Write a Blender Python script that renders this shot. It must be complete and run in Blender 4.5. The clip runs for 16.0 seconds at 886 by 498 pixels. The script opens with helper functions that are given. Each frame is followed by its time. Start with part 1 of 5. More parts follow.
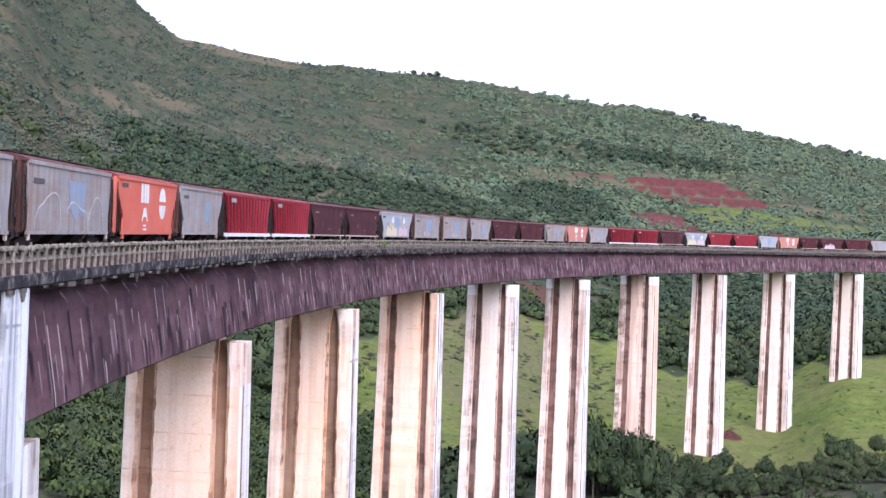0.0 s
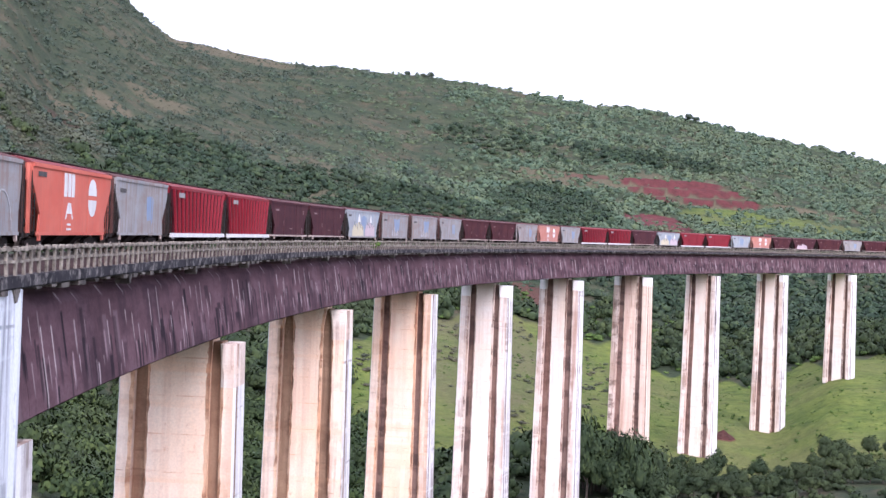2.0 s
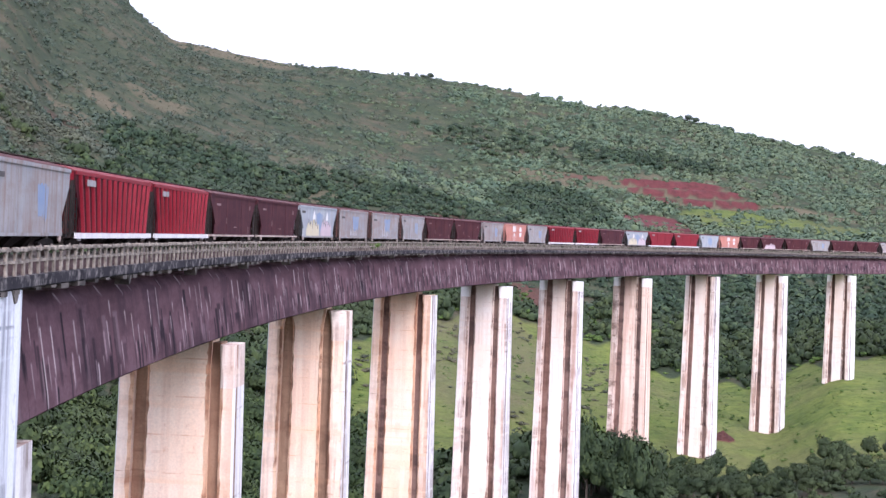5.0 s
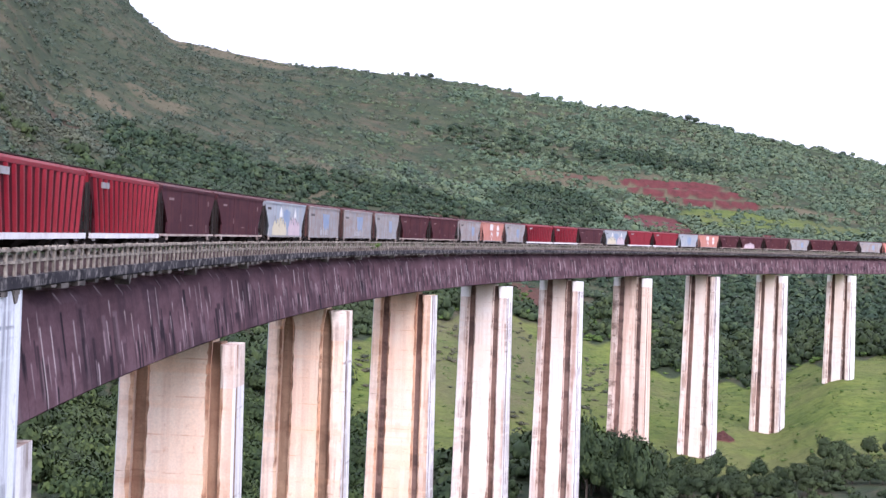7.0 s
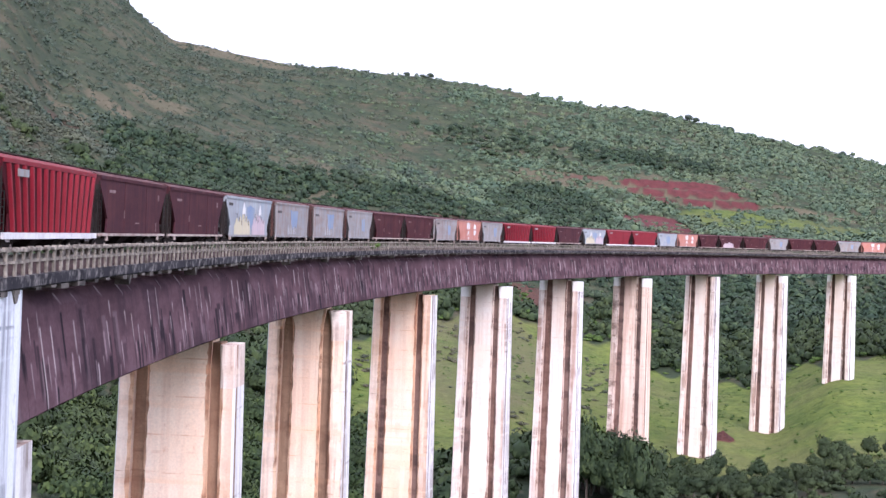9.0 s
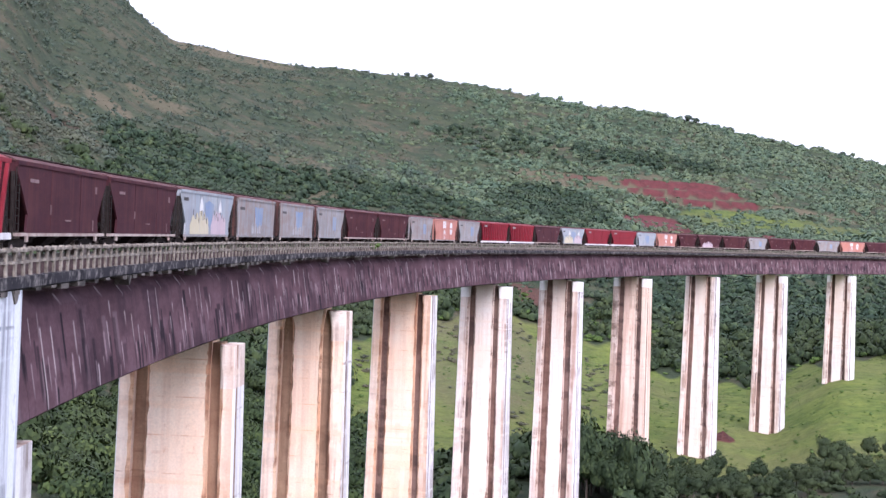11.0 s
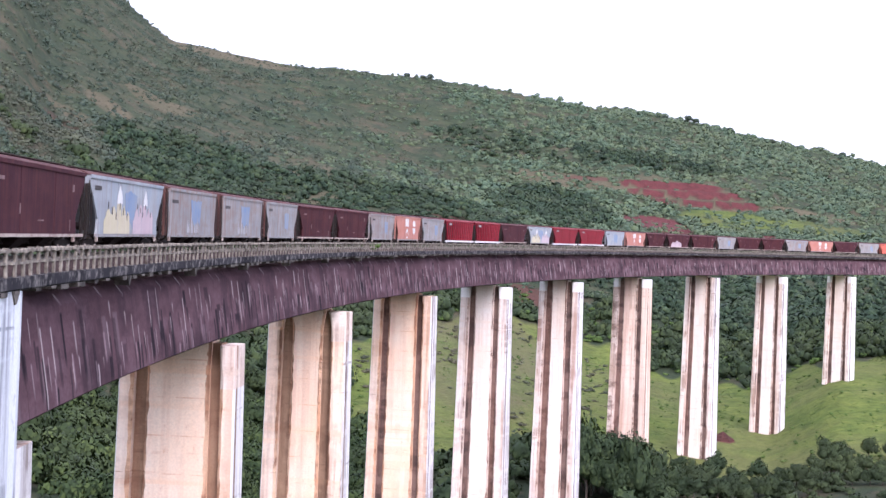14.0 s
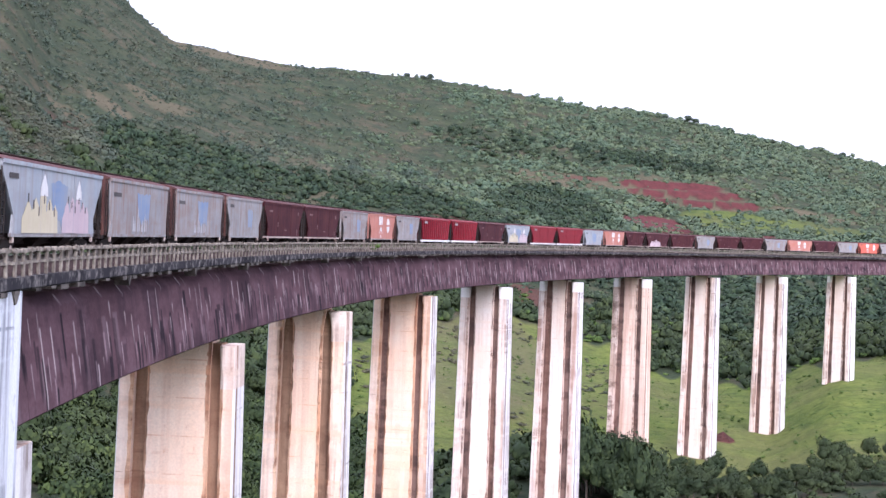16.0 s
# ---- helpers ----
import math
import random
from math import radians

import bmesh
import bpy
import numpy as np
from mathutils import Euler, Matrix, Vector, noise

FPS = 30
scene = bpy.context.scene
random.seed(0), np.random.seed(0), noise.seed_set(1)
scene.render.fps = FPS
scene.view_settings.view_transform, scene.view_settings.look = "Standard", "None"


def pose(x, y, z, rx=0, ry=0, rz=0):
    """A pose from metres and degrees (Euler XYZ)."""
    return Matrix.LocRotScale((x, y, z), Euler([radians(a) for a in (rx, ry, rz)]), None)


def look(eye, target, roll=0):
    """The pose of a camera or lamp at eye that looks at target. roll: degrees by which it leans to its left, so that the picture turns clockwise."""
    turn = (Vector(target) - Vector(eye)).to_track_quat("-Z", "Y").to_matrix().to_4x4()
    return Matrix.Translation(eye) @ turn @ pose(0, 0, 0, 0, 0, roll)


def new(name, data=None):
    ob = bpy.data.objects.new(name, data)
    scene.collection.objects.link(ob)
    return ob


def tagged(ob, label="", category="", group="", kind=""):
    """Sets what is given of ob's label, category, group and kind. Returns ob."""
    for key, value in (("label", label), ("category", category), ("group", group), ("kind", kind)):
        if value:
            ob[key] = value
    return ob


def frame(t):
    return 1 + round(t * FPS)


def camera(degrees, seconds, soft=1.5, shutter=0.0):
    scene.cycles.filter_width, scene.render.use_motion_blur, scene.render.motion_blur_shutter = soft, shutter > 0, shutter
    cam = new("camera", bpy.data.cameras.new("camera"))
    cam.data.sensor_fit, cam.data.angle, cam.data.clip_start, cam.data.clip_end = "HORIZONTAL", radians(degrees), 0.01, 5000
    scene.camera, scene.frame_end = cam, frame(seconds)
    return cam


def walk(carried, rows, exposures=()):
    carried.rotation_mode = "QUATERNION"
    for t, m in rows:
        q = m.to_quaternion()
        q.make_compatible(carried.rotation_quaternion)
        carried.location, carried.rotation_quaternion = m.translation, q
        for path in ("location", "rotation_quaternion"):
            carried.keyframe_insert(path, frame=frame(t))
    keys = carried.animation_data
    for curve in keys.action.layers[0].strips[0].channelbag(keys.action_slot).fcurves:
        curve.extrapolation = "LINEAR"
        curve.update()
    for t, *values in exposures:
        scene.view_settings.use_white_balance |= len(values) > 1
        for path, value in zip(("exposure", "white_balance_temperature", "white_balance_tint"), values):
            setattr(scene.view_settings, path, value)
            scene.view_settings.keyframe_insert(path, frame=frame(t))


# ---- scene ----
# ---------------------------------------------------------------- camera
cam = camera(34.82, 16.0, soft=1.5)
BASE = look((0, 0, 0), (0, 100, 0.34), 2.15)
# small swings of the tripod head: seconds, right, down (milliradians)
SWAY = ((0.0, 4.75, -1.84), (0.5, 1.35, -1.84), (1.0, 0.5, -1.45), (2.0, 0.3, -1.24), (3.0, 0.0, -1.16),
        (3.5, 0.0, -0.72), (5.5, 0.0, -0.68), (9.0, 0.0, -0.64), (11.5, 0.0, -0.36), (13.5, 0.0, -0.1),
        (14.5, 0.0, 0.0), (16.0, 0.0, 0.0))
walk(cam, [(t, BASE @ pose(0, 0, 0, math.degrees(b / 1000), math.degrees(a / 1000), 0)) for t, a, b in SWAY],
     exposures=[(0.0, 1.21, 5700, 25), (16.0, 1.21, 5700, 25)])

# ---------------------------------------------------------------- light
SUN_ELEV, SUN_AZ = 42.0, 165.0   # degrees, azimuth clockwise from +y
world = bpy.data.worlds.new("overcast_sky")
scene.world = world
world.use_nodes = True
wn = world.node_tree
wn.nodes.clear()
w_out = wn.nodes.new("ShaderNodeOutputWorld")
w_sky = wn.nodes.new("ShaderNodeTexSky")
w_sky.sky_type = "NISHITA"
w_sky.sun_disc = False
w_sky.sun_elevation, w_sky.sun_rotation = radians(SUN_ELEV), radians(SUN_AZ)
w_sky.dust_density = 4.0
w_bg1 = wn.nodes.new("ShaderNodeBackground")
w_bg1.inputs["Strength"].default_value = 0.05
w_bg2 = wn.nodes.new("ShaderNodeBackground")
w_bg2.inputs["Color"].default_value = (0.97, 0.985, 1.0, 1)
w_bg2.inputs["Strength"].default_value = 0.72
w_add = wn.nodes.new("ShaderNodeAddShader")
wn.links.new(w_sky.outputs[0], w_bg1.inputs[0])
wn.links.new(w_bg1.outputs[0], w_add.inputs[0])
wn.links.new(w_bg2.outputs[0], w_add.inputs[1])
wn.links.new(w_add.outputs[0], w_out.inputs[0])
sun_data = bpy.data.lights.new("sun", "SUN")
sun_data.energy, sun_data.angle, sun_data.color = 1.5, radians(40), (1.0, 0.95, 0.89)
sun = new("sun", sun_data)
_a, _e = radians(SUN_AZ), radians(SUN_ELEV)
_dir = Vector((math.sin(_a) * math.cos(_e), math.cos(_a) * math.cos(_e), math.sin(_e)))
sun.matrix_world = look(_dir * 300, (0, 0, 0))


# ---------------------------------------------------------------- materials
class Net:
    """A small builder for node materials."""

    def __init__(self, name, rough=0.8, metal=0.0):
        self.mat = bpy.data.materials.new(name)
        self.mat.use_nodes = True
        self.t = self.mat.node_tree
        self.b = self.t.nodes["Principled BSDF"]
        self.b.inputs["Roughness"].default_value = rough
        self.b.inputs["Metallic"].default_value = metal
        self.b.inputs["Specular IOR Level"].default_value = 0.3

    def add(self, kind, **props):
        n = self.t.nodes.new(kind)
        for k, v in props.items():
            n.inputs[k.replace("_", " ")].default_value = v
        return n

    def link(self, a, b):
        self.t.links.new(a, b)

    def coords(self, scale=(1, 1, 1), attr=None, world=False):
        if attr:
            c = self.t.nodes.new("ShaderNodeAttribute")
            c.attribute_name = attr
            out = c.outputs["Vector"]
        elif world:
            out = self.t.nodes.new("ShaderNodeNewGeometry").outputs["Position"]
        else:
            out = self.t.nodes.new("ShaderNodeTexCoord").outputs["Object"]
        m = self.t.nodes.new("ShaderNodeMapping")
        m.inputs["Scale"].default_value = scale
        self.link(out, m.inputs[0])
        return m.outputs[0]

    def noise(self, co, scale, detail=4.0, rough=0.55):
        n = self.add("ShaderNodeTexNoise", Scale=scale, Detail=detail, Roughness=rough)
        self.link(co, n.inputs["Vector"])
        return n.outputs["Fac"]

    def ramp(self, fac, stops):
        r = self.t.nodes.new("ShaderNodeValToRGB")
        while len(r.color_ramp.elements) < len(stops):
            r.color_ramp.elements.new(0.5)
        for e, (p, c) in zip(r.color_ramp.elements, stops):
            e.position = p
            e.color = (*c, 1) if len(c) == 3 else c
        self.link(fac, r.inputs[0])
        return r.outputs[0]

    def mask(self, fac, lo, hi):
        r = self.add("ShaderNodeMapRange")
        r.inputs["From Min"].default_value, r.inputs["From Max"].default_value = lo, hi
        self.link(fac, r.inputs["Value"])
        return r.outputs["Result"]

    def mul(self, a, b):
        n = self.t.nodes.new("ShaderNodeMath")
        n.operation = "MULTIPLY"
        for k, v in enumerate((a, b)):
            if isinstance(v, float):
                n.inputs[k].default_value = v
            else:
                self.link(v, n.inputs[k])
        return n.outputs[0]

    def mix(self, fac, a, b, blend="MIX"):
        n = self.t.nodes.new("ShaderNodeMix")
        n.data_type, n.blend_type = "RGBA", blend
        for k, v in ((0, fac), (6, a), (7, b)):
            if isinstance(v, (int, float)):
                n.inputs[k].default_value = v
            elif isinstance(v, tuple):
                n.inputs[k].default_value = (*v, 1)
            else:
                self.link(v, n.inputs[k])
        return n.outputs[2]

    def attr(self, name):
        n = self.t.nodes.new("ShaderNodeAttribute")
        n.attribute_name = name
        return n.outputs["Fac"]

    def island(self):
        return self.t.nodes.new("ShaderNodeNewGeometry").outputs["Random Per Island"]

    def object_random(self):
        return self.t.nodes.new("ShaderNodeObjectInfo").outputs["Random"]

    def done(self, colour, bump=None, strength=0.3, dist=0.05):
        if isinstance(colour, tuple):
            self.b.inputs["Base Color"].default_value = (*colour, 1)
        else:
            self.link(colour, self.b.inputs["Base Color"])
        if bump is not None:
            n = self.add("ShaderNodeBump", Strength=strength, Distance=dist)
            self.link(bump, n.inputs["Height"])
            self.link(n.outputs[0], self.b.inputs["Normal"])
        return self.mat


def concrete(name, light, dark, stain, amount=0.5, rust=0.0, speck=0.3, band=0.0, lifts=0.0):
    """Cast concrete with vertical wash streaks, blotches and lift joints."""
    n = Net(name, 0.85)

    def at(h, v, detail=5, rough=0.6):
        return n.noise(n.coords((h, h, v), world=True), 1.0, detail, rough)
    col = n.mix(n.mask(at(0.22, 0.1), 0.3, 0.7), dark, light)
    col = n.mix(n.mul(n.mask(at(1.1, 0.045, 6, 0.65), 0.5, 0.66), amount), col, stain)
    # stains that start at one lift joint and end at another
    patch = n.mul(n.mask(at(1.6, 0.05, 4), 0.5, 0.6), n.mask(at(0.12, 0.16, 3), 0.5, 0.56))
    col = n.mix(n.mul(patch, amount), col, stain)
    col = n.mix(n.mul(n.mask(at(0.03, 1.1, 3), 0.55, 0.63), 0.6), col, dark)
    # thin stain lines left at the lift joints
    lines = n.mul(n.mask(at(0.05, 2.6, 2), 0.66, 0.7), n.mask(at(0.9, 0.3, 4), 0.48, 0.6))
    col = n.mix(n.mul(lines, amount), col, stain)
    col = n.mix(n.mul(n.mask(at(2.2, 1.2, 6, 0.7), 0.6, 0.7), speck), col, stain)
    if band > 0:
        col = n.mix(n.mul(n.mask(at(0.25, 0.5, 5, 0.65), 0.48, 0.58), band), col, stain)
        col = n.mix(n.mul(n.mask(at(0.3, 0.22, 4, 0.6), 0.54, 0.6), band), col, light)
    if lifts > 0:
        sep = n.t.nodes.new("ShaderNodeSeparateXYZ")
        n.link(n.coords((1, 1, 1), world=True), sep.inputs[0])
        m = n.t.nodes.new("ShaderNodeMath")
        m.operation = "PINGPONG"
        n.link(n.mul(sep.outputs[2], 1 / 2.5), m.inputs[0])
        m.inputs[1].default_value = 0.5
        col = n.mix(n.mul(n.mul(n.mask(m.outputs[0], 0.022, 0.008), n.mask(at(0.8, 0.25, 4), 0.44, 0.6)), lifts), col, stain)
        col = n.mix(n.mul(n.mask(m.outputs[0], 0.2, 0.02), 0.3 * lifts), col, dark)
    if rust > 0:
        col = n.mix(n.mul(n.mask(at(0.7, 0.03, 5), 0.45, 0.62), rust), col, (0.40, 0.18, 0.11))
    grain = n.noise(n.coords(world=True), 7.0, 6)
    col = n.mix(0.25, col, n.ramp(grain, [(0.3, (0.4, 0.38, 0.36)), (0.7, (1.0, 0.99, 0.97))]), "MULTIPLY")
    return n.done(col, grain, 0.25, 0.03)


M_PIER = concrete("pale_pier_concrete", (0.90, 0.82, 0.76), (0.84, 0.69, 0.57), (0.50, 0.30, 0.20), 0.2, 0.0, 0.3, 0.0, 0.6)
M_PIER_WARM = concrete("peach_stained_pier_concrete", (0.93, 0.79, 0.66), (0.91, 0.62, 0.42), (0.58, 0.25, 0.12), 0.22, 0.0, 0.45, 0.0, 0.6)
M_FLANGE_WARM = concrete("peach_stained_flange_concrete", (0.93, 0.80, 0.68), (0.90, 0.63, 0.45), (0.34, 0.17, 0.10), 0.6, 0.3, 0.4, 0.2)
M_PIER_RUST = concrete("rust_washed_pier_concrete", (0.85, 0.71, 0.59), (0.78, 0.57, 0.45), (0.34, 0.17, 0.10), 0.5, 0.45, 0.45, 0.0, 0.5)
M_FLANGE = concrete("streaked_flange_concrete", (0.90, 0.84, 0.79), (0.83, 0.69, 0.58), (0.32, 0.18, 0.13), 0.75, 0.3, 0.45, 0.22)
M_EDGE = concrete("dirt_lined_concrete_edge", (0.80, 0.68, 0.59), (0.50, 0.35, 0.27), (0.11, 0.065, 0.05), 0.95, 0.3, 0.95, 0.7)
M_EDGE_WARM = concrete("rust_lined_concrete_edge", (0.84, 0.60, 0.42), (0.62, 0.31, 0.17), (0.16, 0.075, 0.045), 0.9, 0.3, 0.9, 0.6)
M_CAP = concrete("white_cap_concrete", (0.88, 0.86, 0.84), (0.80, 0.77, 0.74), (0.45, 0.42, 0.40), 0.35)
# streaked concrete whose cool white puts the side faces' brighter light into the colour
M_SIDE = concrete("side_lit_white_concrete", (0.84, 0.83, 0.83), (0.74, 0.70, 0.69), (0.22, 0.16, 0.14), 0.8, 0.0, 0.5)
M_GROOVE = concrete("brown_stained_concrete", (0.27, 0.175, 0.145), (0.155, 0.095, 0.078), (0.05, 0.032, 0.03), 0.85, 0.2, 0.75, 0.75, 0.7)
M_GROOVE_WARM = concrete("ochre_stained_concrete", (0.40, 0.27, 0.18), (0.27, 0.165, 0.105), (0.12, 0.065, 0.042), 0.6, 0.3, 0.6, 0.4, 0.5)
M_PILLAR = concrete("whitewashed_concrete", (0.82, 0.85, 0.90), (0.72, 0.75, 0.81), (0.26, 0.27, 0.31), 0.9, 0.0, 0.6)


def girder_material():
    n = Net("ore_stained_girder_concrete", 0.95)
    n.b.inputs["Specular IOR Level"].default_value = 0.03

    def at(fs, fz, scale=1.0, detail=4, rough=0.55):
        return n.noise(n.coords((fs, fz, 1), "run"), scale, detail, rough)
    col = n.ramp(at(0.13, 0.5), [(0.3, (0.074, 0.042, 0.05)), (0.7, (0.146, 0.086, 0.1))])
    col = n.mix(n.mul(n.mask(at(0.32, 0.07, 1.0, 4, 0.6), 0.50, 0.62), 0.55), col, (0.045, 0.029, 0.038))
    col = n.mix(n.mul(n.mask(at(0.25, 0.5, 1.0, 4, 0.6), 0.52, 0.68), 0.45), col, (0.18, 0.115, 0.135))
    sep = n.t.nodes.new("ShaderNodeSeparateXYZ")
    n.link(n.coords((1, 1, 1), "run"), sep.inputs[0])
    along, up = sep.outputs[0], sep.outputs[1]

    def calc(op, a, b=0.0, c=0.0):
        m = n.t.nodes.new("ShaderNodeMath")
        m.operation = op
        for k, v in enumerate((a, b, c)):
            if isinstance(v, (int, float)):
                m.inputs[k].default_value = v
            else:
                n.link(v, m.inputs[k])
        return m.outputs[0]

    def runs(pitch, width, top, low, shortest, longest, share, seed):
        """One run at a chance place in each bay: it starts at a chance height and ends at another."""
        u = calc("ADD", calc("DIVIDE", along, pitch), seed * 7.31)
        cell = calc("FLOOR", u)
        dice = []
        for k in range(2):
            w = n.t.nodes.new("ShaderNodeTexWhiteNoise")
            w.noise_dimensions = "1D"
            n.link(calc("ADD", cell, seed + k * 0.417), w.inputs["W"])
            sc = n.t.nodes.new("ShaderNodeSeparateColor")
            n.link(w.outputs["Color"], sc.inputs[0])
            dice += list(sc.outputs)
        place = calc("MULTIPLY_ADD", dice[0], 0.7, 0.15)
        off = calc("ABSOLUTE", calc("SUBTRACT", calc("SUBTRACT", u, cell), place))
        half = calc("MULTIPLY", calc("MULTIPLY_ADD", dice[1], 0.9, 0.35), width / pitch)
        side = n.mask(calc("DIVIDE", off, half), 1.0, 0.6)
        start = calc("MULTIPLY_ADD", dice[2], low - top, top)
        end = calc("SUBTRACT", start, calc("MULTIPLY_ADD", dice[3], longest - shortest, shortest))
        a = n.mask(calc("SUBTRACT", start, up), 0.0, 0.12)
        b = n.mask(calc("SUBTRACT", up, end), 0.0, 0.5)
        on = calc("LESS_THAN", dice[4], share)
        return n.mul(n.mul(n.mul(side, a), n.mul(b, on)), calc("MULTIPLY_ADD", dice[5], 0.6, 0.4))
    # damp bays and dark wash marks, then lime that has run from the joints
    for spec, tone, amount in (
            ((3.4, 0.6, -2.8, -5.4, 0.9, 2.4, 0.6, 4), (0.19, 0.135, 0.15), 0.65),
            ((4.1, 0.75, -2.5, -5.0, 0.7, 1.5, 0.65, 1), (0.026, 0.019, 0.025), 1.0),
            ((2.1, 0.36, -2.4, -5.2, 0.9, 3.0, 0.75, 2), (0.026, 0.019, 0.025), 1.0),
            ((1.2, 0.18, -3.2, -5.6, 0.6, 2.2, 0.7, 3), (0.026, 0.019, 0.025), 1.0),
            ((1.7, 0.3, -3.7, -5.5, 0.8, 2.2, 0.8, 8), (0.026, 0.019, 0.025), 1.0),
            ((2.0, 0.2, -3.8, -5.6, 0.6, 1.8, 0.7, 9), (0.28, 0.2, 0.22), 0.8),
            ((3.3, 0.15, -2.4, -3.3, 0.8, 3.4, 0.8, 5), (0.46, 0.39, 0.39), 0.9),
            ((2.3, 0.12, -2.5, -5.0, 0.5, 1.8, 0.7, 6), (0.38, 0.31, 0.31), 0.85),
            ((2.7, 0.12, -3.5, -5.2, 0.5, 1.5, 0.8, 10), (0.42, 0.35, 0.36), 0.85),
            ((3.3, 0.16, -1.95, -2.15, 0.45, 0.7, 0.8, 7), (0.46, 0.39, 0.39), 0.9)):
        col = n.mix(n.mul(runs(*spec), amount), col, tone)
    grain = at(1, 1, 6.0, 6)
    col = n.mix(0.4, col, n.ramp(grain, [(0.3, (0.5, 0.5, 0.5)), (0.7, (1, 1, 1))]), "MULTIPLY")
    return n.done(col, grain, 0.3, 0.03)


M_GIRDER = girder_material()


def worn(name, a, b, scale=1.5, rough=0.85, dirt=(0.05, 0.045, 0.04), amount=0.4, metal=0.0):
    n = Net(name, rough, metal)
    n.b.inputs["Specular IOR Level"].default_value = 0.3 if metal else 0.1
    co = n.coords(world=True)
    col = n.ramp(n.noise(co, scale, 5), [(0.3, a), (0.7, b)])
    col = n.mix(n.mul(n.mask(n.noise(co, scale * 4, 5, 0.65), 0.5, 0.75), amount), col, dirt)
    return n.done(col, n.noise(co, scale * 8, 4), 0.3, 0.02)


M_RAIL_CONC = worn("weathered_railing_concrete", (0.085, 0.07, 0.058), (0.37, 0.33, 0.275), 2.6, 0.9, (0.03, 0.021, 0.02), 0.9)
# slab: near-black base with pale patches
M_SLAB = worn("dark_slab_concrete", (0.012, 0.011, 0.015), (0.05, 0.047, 0.054), 0.4, 0.9, (0.33, 0.3, 0.28), 0.9)
M_BRACKET = worn("bracket_concrete", (0.025, 0.022, 0.022), (0.22, 0.195, 0.175), 1.1, 0.9, (0.03, 0.025, 0.026), 0.8)
M_BALLAST = worn("rust_stained_ballast", (0.026, 0.016, 0.016), (0.066, 0.04, 0.037), 4.0, 0.95)
M_EARTH = worn("bare_red_earth", (0.042, 0.02, 0.019), (0.085, 0.038, 0.033), 0.9, 0.95, (0.035, 0.02, 0.018), 0.5)
M_STEEL = worn("rail_steel", (0.2, 0.16, 0.14), (0.35, 0.3, 0.27), 2.0, 0.45, (0.1, 0.05, 0.03), 0.5, 0.7)
M_DARK = worn("grimy_underframe_steel", (0.018, 0.014, 0.013), (0.04, 0.032, 0.03), 3.0, 0.8, (0.07, 0.045, 0.035), 0.4)
M_BEARING = worn("black_bearing_rubber", (0.02, 0.02, 0.02), (0.035, 0.033, 0.03), 3.0, 0.9)


def paint(name, a, b, rust=(0.2, 0.1, 0.07), amount=0.35, rough=0.8, gloss=0.07):
    """Faded car paint: vertical wash marks, blotches, rust and dust low down."""
    n = Net(name, rough)
    n.b.inputs["Specular IOR Level"].default_value = gloss
    co = n.coords()
    rnd = n.object_random()
    shift = n.t.nodes.new("ShaderNodeVectorMath")
    shift.operation = "ADD"
    n.link(co, shift.inputs[0])
    comb = n.t.nodes.new("ShaderNodeCombineXYZ")
    n.link(n.mul(rnd, 40.0), comb.inputs[0])
    n.link(comb.outputs[0], shift.inputs[1])

    def at(scale):
        m = n.t.nodes.new("ShaderNodeMapping")
        m.inputs["Scale"].default_value = scale
        n.link(shift.outputs[0], m.inputs[0])
        return m.outputs[0]
    col = n.ramp(n.noise(at((0.5, 0.5, 0.6)), 1.0, 4), [(0.3, a), (0.7, b)])
    run = n.noise(at((3.0, 3.0, 0.25)), 1.0, 5, 0.62)
    col = n.mix(n.mul(n.mask(run, 0.45, 0.66), amount), col, rust)
    spot = n.noise(at((2, 2, 2)), 2.0, 6, 0.7)
    col = n.mix(n.mul(n.mask(spot, 0.56, 0.68), amount), col, rust)
    soil = n.noise(at((0.35, 0.35, 1.3)), 1.0, 5, 0.65)
    col = n.mix(n.mul(n.mask(soil, 0.48, 0.62), amount * 0.45), col, rust)
    return n.done(col, spot, 0.15, 0.02)


P_GREY = paint("faded_grey_paint", (0.25, 0.255, 0.265), (0.34, 0.335, 0.34), (0.22, 0.145, 0.115), 0.6)
P_BLUEGREY = paint("faded_blue_grey_paint", (0.235, 0.24, 0.255), (0.325, 0.315, 0.315), (0.24, 0.155, 0.125), 0.75)
P_PALE = paint("pale_white_grey_paint", (0.27, 0.315, 0.37), (0.37, 0.395, 0.42), (0.26, 0.22, 0.2), 0.45)
P_ORANGE = paint("orange_paint", (0.52, 0.115, 0.08), (0.58, 0.165, 0.12), (0.40, 0.13, 0.1), 0.4)
P_SALMON = paint("faded_salmon_paint", (0.43, 0.17, 0.13), (0.47, 0.24, 0.20), (0.32, 0.15, 0.12), 0.4)
P_RED = paint("crimson_paint", (0.18, 0.008, 0.018), (0.235, 0.017, 0.028), (0.12, 0.016, 0.018), 0.35, 0.62, 0.16)
# crimson darkened so that the shade between the ribs is in the paint
P_RED_SHADE = paint("shaded_crimson_paint", (0.045, 0.006, 0.01), (0.07, 0.01, 0.015), (0.05, 0.014, 0.016), 0.4)
P_MAROON = paint("ore_dusted_maroon_paint", (0.042, 0.013, 0.019), (0.066, 0.022, 0.029), (0.11, 0.038, 0.032), 0.45)
P_MAROON2 = paint("dull_brown_maroon_paint", (0.044, 0.015, 0.022), (0.068, 0.026, 0.034), (0.11, 0.04, 0.036), 0.4)
